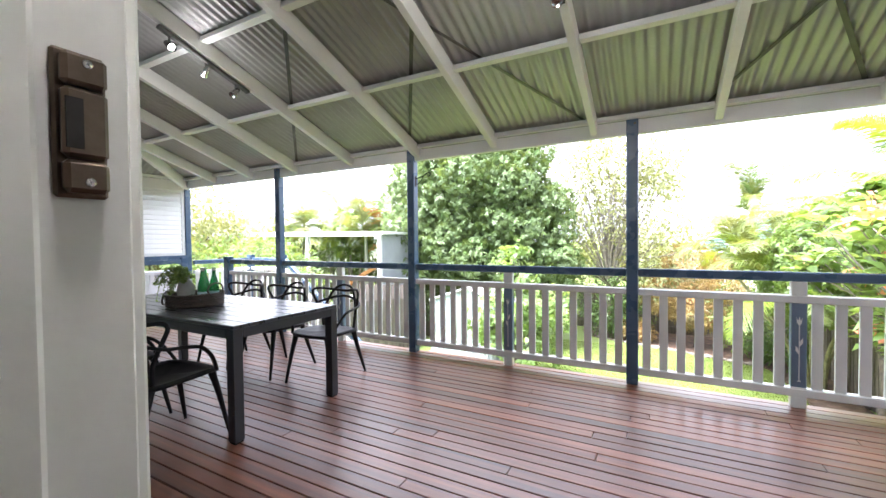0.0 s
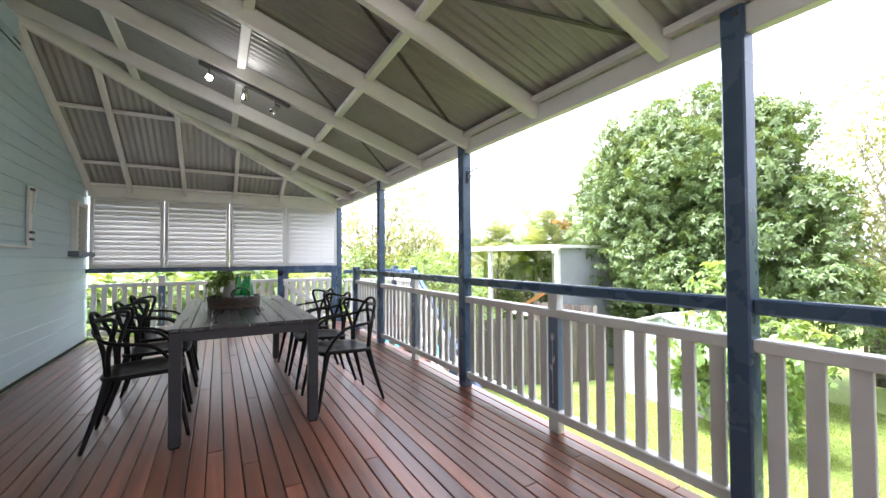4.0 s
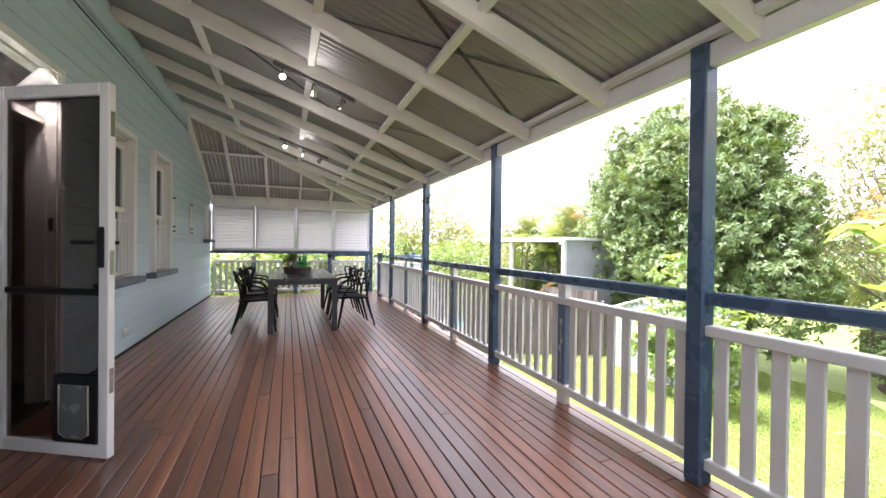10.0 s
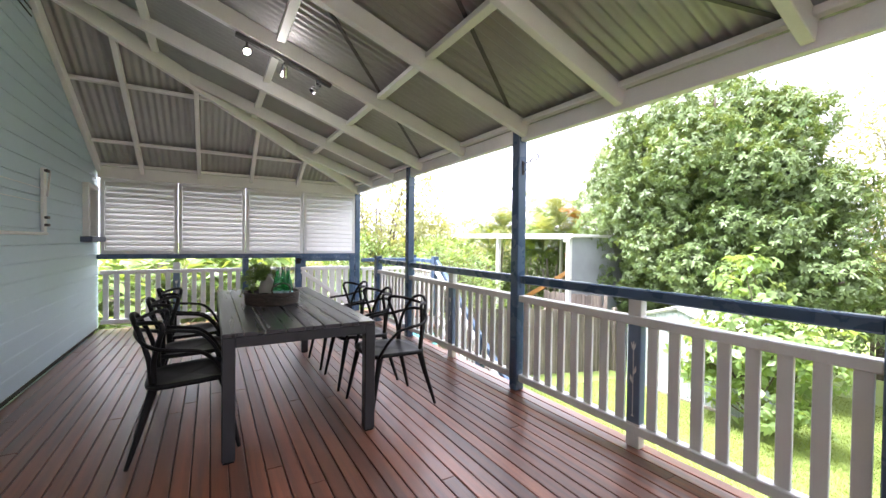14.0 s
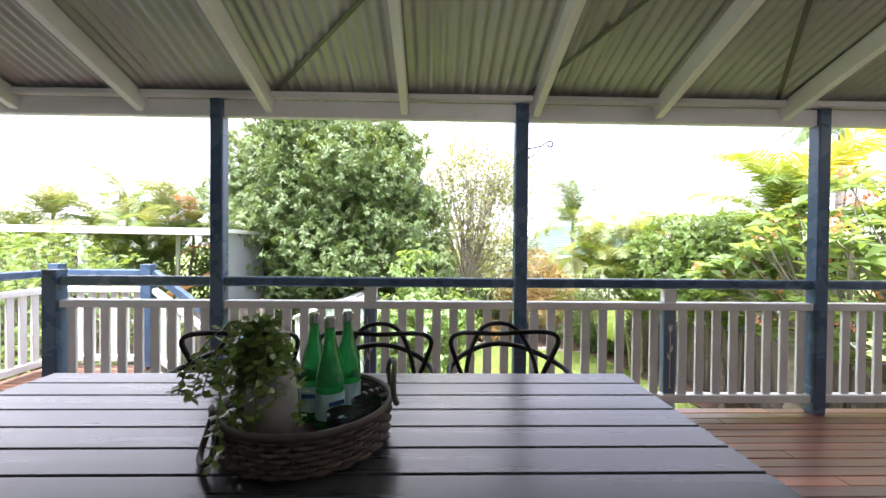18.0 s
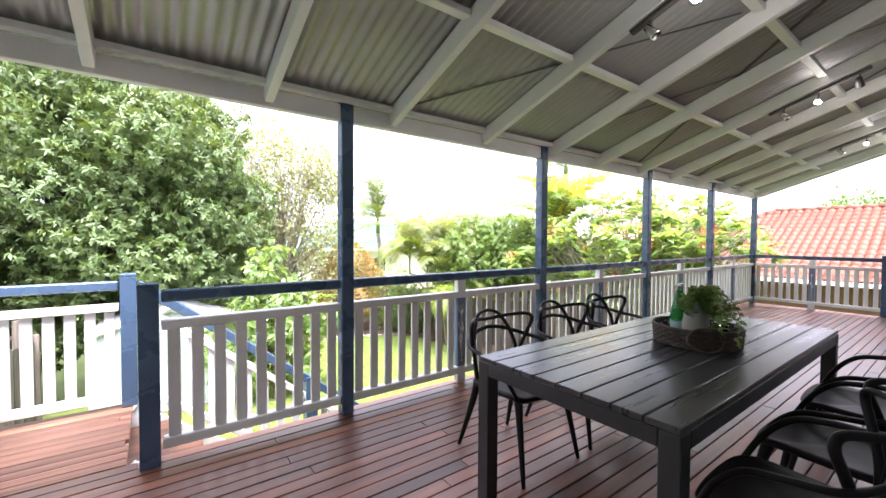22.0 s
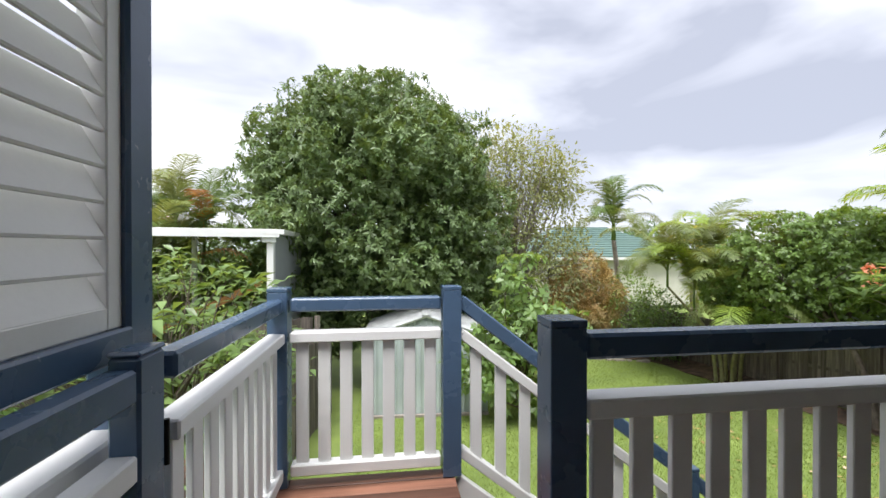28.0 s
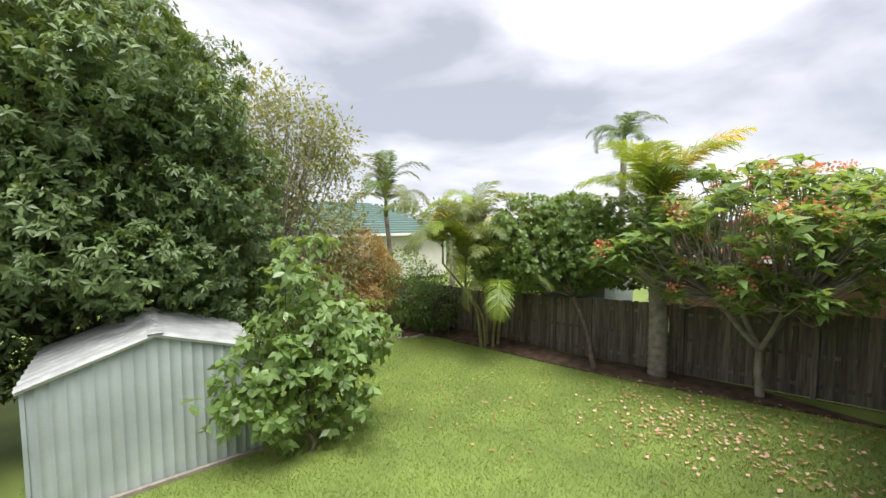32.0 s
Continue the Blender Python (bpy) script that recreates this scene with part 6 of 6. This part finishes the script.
fall = leaves_mesh("fallen_petals", np.concatenate([lp, np.array([gz(x, y) + 0.05 for x, y in lp])[:, None]], 1), rng.normal(size=(n, 3)) * [1, 1, 0.1], rng.normal(size=(n, 3)) * 0.3 + [0, 0, 1], rng.uniform(0.05, 0.09, n), rng.uniform(0.05, 0.08, n), PETAL)
tagged(part("fallen_petals", fall, PETAL), "pale cream and pink petals fallen on the lawn", "petals", kind="stuff")
dry = thing("dry_frond", "dry brown palm frond lying on the lawn edge", "frond", at=pose(2.3, 8.76, gz(2.3, 8.76) + 0.03))
part("blade", frond_mesh(1.0, 68, 0.28, 91, n=16, mat=LEAF_CROTON), None, dry).matrix_local = pose(0, 0, 0.02, 0, 62, 25)

# ---- shed ----
shed = thing("garden_shed", "pale green ribbed steel garden shed with a low pitched roof", "shed", at=pose(-6.79, 11.83, gz(-6, 11.8) - 0.02, 0, 0, -3))
SW, SD, SH, SR = 2.84, 2.1, 1.88, 2.36
def ribbed(w, h0, h1, name):
    """A ribbed sheet along x whose top runs from h0 up to h1 in the middle and back."""
    v, f = [], []
    pan, rib = 0.115, 0.03
    xs, ys = [0.0], [0.0]
    x = 0.0
    while x < w - 0.16:
        x += pan
        xs += [x, x + 0.008, x + rib - 0.008, x + rib]
        ys += [0.0, -0.014, -0.014, 0.0]
        x += rib
    xs.append(w)
    ys.append(0.0)
    for a, b in zip(xs, ys):
        top = h0 + (h1 - h0) * (1 - abs(2 * a / w - 1))
        v += [(a, b, 0.0), (a, b, top)]
    for i in range(len(xs) - 1):
        f.append((2 * i, 2 * i + 2, 2 * i + 3, 2 * i + 1))
    return fast_mesh(name, v, f, IRON_SHED)
part("front_wall", ribbed(SW, SH, SR - 0.02, "front_wall"), IRON_SHED, shed)
sd_w = ribbed(SD, SH, SH, "side_wall")
for x in (0.0, SW):
    part("side_wall", sd_w, IRON_SHED, shed).matrix_local = pose(x, SD, 0, 0, 0, -90)
part("back_wall", box(0, SW, SD, SD + 0.01, 0, SH), IRON_SHED, shed)
SHED_ROOF = material("weathered_zinc_roof", (0.52, 0.54, 0.54), rough=0.45, metal=0.3, var=0.1, stain=0.25)
for s in (0, 1):
    a = Vector((-0.06, 0, SH - 0.01)) if s == 0 else Vector((SW + 0.06, 0, SH - 0.01))
    b = Vector((SW / 2, 0, SR))
    nrib = 9
    v, f = [], []
    for i in range(nrib * 4 + 1):
        y = -0.08 + (SD + 0.16) * i / (nrib * 4)
        dz = 0.05 if i % 4 in (1, 2) else 0.0
        v += [(a.x, y, a.z + dz), (b.x, y, b.z + dz)]
    for i in range(nrib * 4):
        f.append((2 * i, 2 * i + 1, 2 * i + 3, 2 * i + 2))
    part("roof_sheet", fast_mesh("roof_sheet", v, f, SHED_ROOF), SHED_ROOF, shed)
part("ridge_cap", beam((SW / 2, -0.09, SR + 0.02), (SW / 2, SD + 0.09, SR + 0.02), 0.2, 0.02), SHED_ROOF, shed)
part("corner_trim", box(-0.02, 0.03, -0.02, 0.02, 0, SH, 0.003), IRON_SHED, shed)
part("corner_trim", box(SW - 0.03, SW + 0.02, -0.02, 0.02, 0, SH, 0.003), IRON_SHED, shed)
for s, (ax, bx) in enumerate(((-0.06, SW / 2), (SW + 0.06, SW / 2))):
    part("gable_trim", beam((ax, -0.03, SH - 0.03), (bx, -0.03, SR - 0.02), 0.02, 0.06, 0.002), WHITE, shed)
tagged(part("shed_footing", beam((-6.85, 11.77, G + 0.0), (-3.93, 11.62, G + 0.01), 0.07, 0.12), PALE_BARK), "timber edging along the foot of the shed", "edging")

# ---- fences ----
PALING = [mesh_of(box(-0.060, 0.060, -0.008, 0.008, 0, h, 0.003), "paling") for h in (1.945, 1.96, 1.97)]


def fence(label, a, b, face=1, h_scale=1.0):
    """Palings on rails and posts, from a to b, each bay set down on the sloping ground."""
    a, b = Vector((*a, gz(*a))), Vector((*b, gz(*b)))
    run = Vector((b.x - a.x, b.y - a.y, 0))
    length = run.length
    at = lambda u: gz(a.x + run.x * u / length, a.y + run.y * u / length) - a.z
    ob = thing("paling_fence", label, "fence", "boundary fences", at=pose(a.x, a.y, a.z, 0, 0, math.degrees(math.atan2(run.y, run.x))))
    rf = random.Random(int(length * 100))
    for i in range(int(length / 0.104)):
        u = 0.05 + i * 0.104
        p = part("paling", PALING[rf.randrange(3)], FENCE, ob)
        p.matrix_local = pose(u, face * 0.03 + (0.012 if i % 2 else 0.0), at(u) + 0.02, 0, rf.uniform(-0.7, 0.7), 0) @ Matrix.Diagonal((1, 1, h_scale * rf.uniform(0.995, 1.003), 1))
    n = max(1, round(length / 2.4))
    for i in range(n + 1):
        u = length * i / n
        part("fence_post", box(u - 0.05, u + 0.05, -0.12, -0.03, at(u) - 0.1, at(u) + 2.0 * h_scale, 0.005), FENCE, ob)
        for zr in (0.3, 1.0, 1.7) if i else ():
            u0 = length * (i - 1) / n
            part("fence_rail", beam((u0, -0.008, at(u0) + zr * h_scale), (u, -0.008, at(u) + zr * h_scale), 0.045, 0.08), FENCE, ob)
    return ob


fence("weathered grey timber paling fence along the garden", (4.5, 19.3), (4.5, -4.0), -1, h_scale=0.86)
fence("dark weathered paling fence across the back of the garden", (4.4, 19.4), (-3.5, 19.4), -1)
fence("weathered grey paling fence beside the shed", (-7.7, 12.3), (-8.2, 7.2), 1, h_scale=0.95)
fence("tall weathered paling panel beside the patio", (-9.2, 10.9), (-7.96, 12.3), -1, h_scale=1.17)
fence("grey paling fence between shed and patio", (-11.5, 14.4), (-8.2, 14.6), -1)
fence("weathered boundary fence beyond the end of the deck", (-21.0, 18.0), (-21.0, -6.0), 1)
# white-topped gate post in the side fence
tagged(part("gate_post", box(-7.72, -7.60, 12.32, 12.44, G - 0.1, -0.72, 0.006), FENCE), "weathered fence post at the shed corner", "post")

# ---- patio roof and its things ----
patio = thing("patio", "white flat-roofed open patio shelter", "shelter")
part("roof_slab", beam((-8.52, 12.75, 1.56), (-17.5, 11.95, 1.62), 3.0, 0.1, up=(0, 0.0, 1)), WHITE, patio)
part("fascia", beam((-8.49, 11.27, 1.53), (-17.5, 10.45, 1.60), 0.04, 0.17), WHITE, patio)
part("post", box(-8.77, -8.63, 11.35, 11.49, G, 1.48, 0.006), WHITE, patio)
part("post", box(-12.07, -11.93, 11.05, 11.19, G, 1.50, 0.006), WHITE, patio)
part("side_wall", box(-8.77, -8.67, 11.5, 14.15, G, 1.49), PATIO_WALL, patio)
part("back_post", box(-11.4, -11.3, 13.85, 13.95, G, 1.5, 0.006), WHITE, patio)
part("bracket", box(-8.85, -8.57, 11.29, 11.35, 1.34, 1.46, 0.01), WHITE, patio)
part("brace", beam((-11.9, 12.55, -0.9), (-9.1, 12.15, 0.45), 0.06, 0.16), material("honey_pine", (0.50, 0.24, 0.08), rough=0.5, var=0.15, grain=(1, 8, 8)), patio, "honey-coloured sloping timber")
bench = thing("workbench", "grey bench with containers under the patio roof", "bench", at=pose(-10.4, 11.85, G))
part("worktop", box(-1.0, 1.2, -0.3, 0.35, 1.70, 1.76, 0.006), RENDER_WALL, bench)
for x in (-0.95, 1.1):
    for y in (-0.25, 0.28):
        part("leg", box(x - 0.03, x + 0.03, y - 0.03, y + 0.03, 0, 1.70), RENDER_WALL, bench)
jar = thing("canister", "white plastic canister on the bench", "canister", at=pose(-9.7, 11.8, G + 1.76))
part("body", lathe([(0.001, 0), (0.11, 0), (0.115, 0.03), (0.115, 0.24), (0.1, 0.27), (0.001, 0.27)], 18), WHITE, jar, smooth=True)
part("lid", lathe([(0.07, 0.265), (0.075, 0.27), (0.075, 0.32), (0.06, 0.33)], 18), WHITE, jar, smooth=True)
part("sticker", lathe([(0.1162, 0.06), (0.1162, 0.16)], 18), material("blue_sticker", (0.12, 0.2, 0.42)), jar)
cup = thing("watering_bottle", "teal plastic bottle on the bench", "bottle", at=pose(-10.05, 11.75, G + 1.76))
part("body", lathe([(0.001, 0), (0.05, 0), (0.05, 0.14), (0.02, 0.19), (0.02, 0.23), (0.001, 0.23)], 14), material("teal_plastic", (0.05, 0.38, 0.34), rough=0.4), cup, smooth=True)
# pool beyond the frangipani
POOL = material("pool_water", (0.10, 0.42, 0.46), rough=0.05, var=0.1, scale=3, bump=0.3, fine=8)
tagged(part("water", box(-16.5, -10.4, 4.6, 9.2, G, G + 0.76), POOL), "turquoise above-ground pool water", "pool", kind="structure")
tagged(part("pool_deck", box(-10.4, -9.0, 5.0, 9.2, G, G + 0.72, 0.01), LANDING), "low red timber deck beside the pool", "deck", kind="structure")

# ---- neighbouring houses ----
gh = thing("house", "white house with a green tiled hip roof beyond the garden", "house")
part("wall", box(2.4, 14.4, 27.0, 35.0, G, 0.55), RENDER_WALL, gh)
bm = bmesh.new()
e = [bm.verts.new(p) for p in ((1.8, 26.4, 0.55), (14.4, 26.4, 0.55), (14.4, 35.6, 0.55), (1.8, 35.6, 0.55))]
t = [bm.verts.new(p) for p in ((6.2, 31.0, 2.75), (10.0, 31.0, 2.75))]
bm.faces.new((e[0], e[1], t[1], t[0])); bm.faces.new((e[1], e[2], t[1])); bm.faces.new((e[2], e[3], t[0], t[1])); bm.faces.new((e[3], e[0], t[0])); bm.faces.new(e[::-1])
roof_g = part("roof", bm, GREEN_ROOF, gh)
for i in range(14):
    u = (i + 0.5) / 14
    y, zz = 26.4 + 4.6 * u, 0.56 + 2.2 * u
    part("tile_course", beam((1.8 + 4.4 * u, y, zz + 0.02), (14.4 - 4.4 * u, y, zz + 0.02), 0.14, 0.05, 0), GREEN_ROOF, roof_g)
part("fascia", box(1.75, 14.45, 26.33, 26.40, 0.40, 0.58), WHITE, gh)
for x in (4.4, 7.6):
    w = part("window", box(x - 0.7, x + 0.7, 26.95, 27.05, -1.2, -0.1), WHITE, gh)
    part("pane", box(x - 0.62, x + 0.62, 26.93, 26.945, -1.12, -0.18), DARK, w)

rh = thing("house", "brick house with a terracotta tiled roof beside the deck", "house")
part("wall", box(11.2, 20.0, -14.0, 10.4, -2.6, 0.1), BRICK_WALL, rh)
RTX0, RTZ0, RTX1, RTZ1 = 10.6, 0.05, 15.6, 2.5
bm = bmesh.new()
q = [bm.verts.new(p) for p in ((RTX0, -14.6, RTZ0), (RTX0, 11.0, RTZ0), (RTX1, 6.0, RTZ1), (RTX1, -9.6, RTZ1), (20.6, 11.0, RTZ0), (20.6, -14.6, RTZ0))]
bm.faces.new((q[0], q[1], q[2], q[3])); bm.faces.new((q[1], q[4], q[2])); bm.faces.new((q[3], q[2], q[4], q[5])); bm.faces.new((q[0], q[3], q[5])); bm.faces.new((q[0], q[5], q[4], q[1]))
bmesh.ops.recalc_face_normals(bm, faces=bm.faces)
roof_r = part("roof", bm, TERRACOTTA, rh)
tile = bmesh.new()
L = 0.40
for k in range(7):
    a = math.pi * k / 6
    for u in (0.0, L):
        tile.verts.new((u, -0.11 + 0.22 * k / 6, 0.015 + 0.05 * math.sin(a) + (0.03 if u == 0 else 0.0)))
tile.verts.ensure_lookup_table()
for k in range(6):
    tile.faces.new((tile.verts[2 * k], tile.verts[2 * k + 1], tile.verts[2 * k + 3], tile.verts[2 * k + 2]))
tile.faces.new([tile.verts[2 * k] for k in range(7)])
tile_me = mesh_of(tile, "roof_tile", True)
pitch = math.degrees(math.atan2(RTZ1 - RTZ0, RTX1 - RTX0))
slope_len = math.hypot(RTX1 - RTX0, RTZ1 - RTZ0)
allv, allf = [], []
tv = np.array([v.co[:] for v in tile_me.vertices])
tf = [tuple(p.vertices) for p in tile_me.polygons if len(p.vertices) == 4]
ca, sa = math.cos(radians(pitch)), math.sin(radians(pitch))
made = 0
for i in range(int(slope_len / 0.345)):
    s = i * 0.345
    for j in range(70):
        y = -5.6 + j * 0.235
        if y > 11.0 - s / slope_len * 5.0 - 0.15 or y > 10.7:
            continue
        o = Vector((RTX0 + s * ca, y, RTZ0 + s * sa + 0.012))
        if 0.0 < y < 8.5 and made < 300 and i > 2:
            made += 1
            tl = part("roof_tile", tile_me, TERRACOTTA, roof_r)
            tl.matrix_local = Matrix.Translation(o) @ pose(0, 0, 0, 0, -pitch, 0)
        else:
            k = len(allv)
            for px, py, pz in tv:
                allv.append((o.x + px * ca - pz * sa, o.y + py, o.z + px * sa + pz * ca))
            allf += [tuple(k + a for a in f) for f in tf]
tagged(part("roof_tiles", fast_mesh("roof_tiles", allv, allf, TERRACOTTA, smooth=True), TERRACOTTA, roof_r), kind="stuff")
part("gutter", beam((RTX0 - 0.05, -14.6, RTZ0 - 0.02), (RTX0 - 0.05, 11.0, RTZ0 - 0.02), 0.12, 0.12), WHITE, rh)
for i in range(16):
    a = Vector((RTX0, 11.0, RTZ0)).lerp(Vector((RTX1, 6.0, RTZ1)), i / 16)
    b = Vector((RTX0, 11.0, RTZ0)).lerp(Vector((RTX1, 6.0, RTZ1)), (i + 1.05) / 16)
    part("ridge_tile", tube([a + Vector((0, 0, 0.05)), b + Vector((0, 0, 0.05))], (0.12, 0.10), 8), TERRACOTTA, roof_r, smooth=True)
for i in range(22):
    part("ridge_tile", tube([(RTX1, 6.0 - i * 0.42, RTZ1 + 0.04), (RTX1, 6.0 - i * 0.42 - 0.44, RTZ1 + 0.04)], (0.12, 0.10), 8), TERRACOTTA, roof_r, smooth=True)
# shed behind the fence and a far roof in the west
tagged(part("lean_to", box(5.3, 7.3, 10.0, 12.2, -2.7, -0.45), IRON_SHED), "ribbed steel lean-to behind the fence", "shed")
wh = thing("house", "pale low house beyond the western gardens", "house")
part("wall", box(-44, -26, 26, 34, G, 0.8), RENDER_WALL, wh)
part("roof", beam((-45, 30, 1.4), (-25, 30, 1.4), 9.5, 1.1), SHED_ROOF, wh)

# ---- deck boards, last ----
deck_rows(X0, X1, Y0 + 0.02, Y1, 0.0, floor, DECK)
deck_rows(LX0 - 0.03, LX1 + 0.02, Y1 + 0.025, LY1 + 0.03, -0.004, landing, LANDING, seed=5)
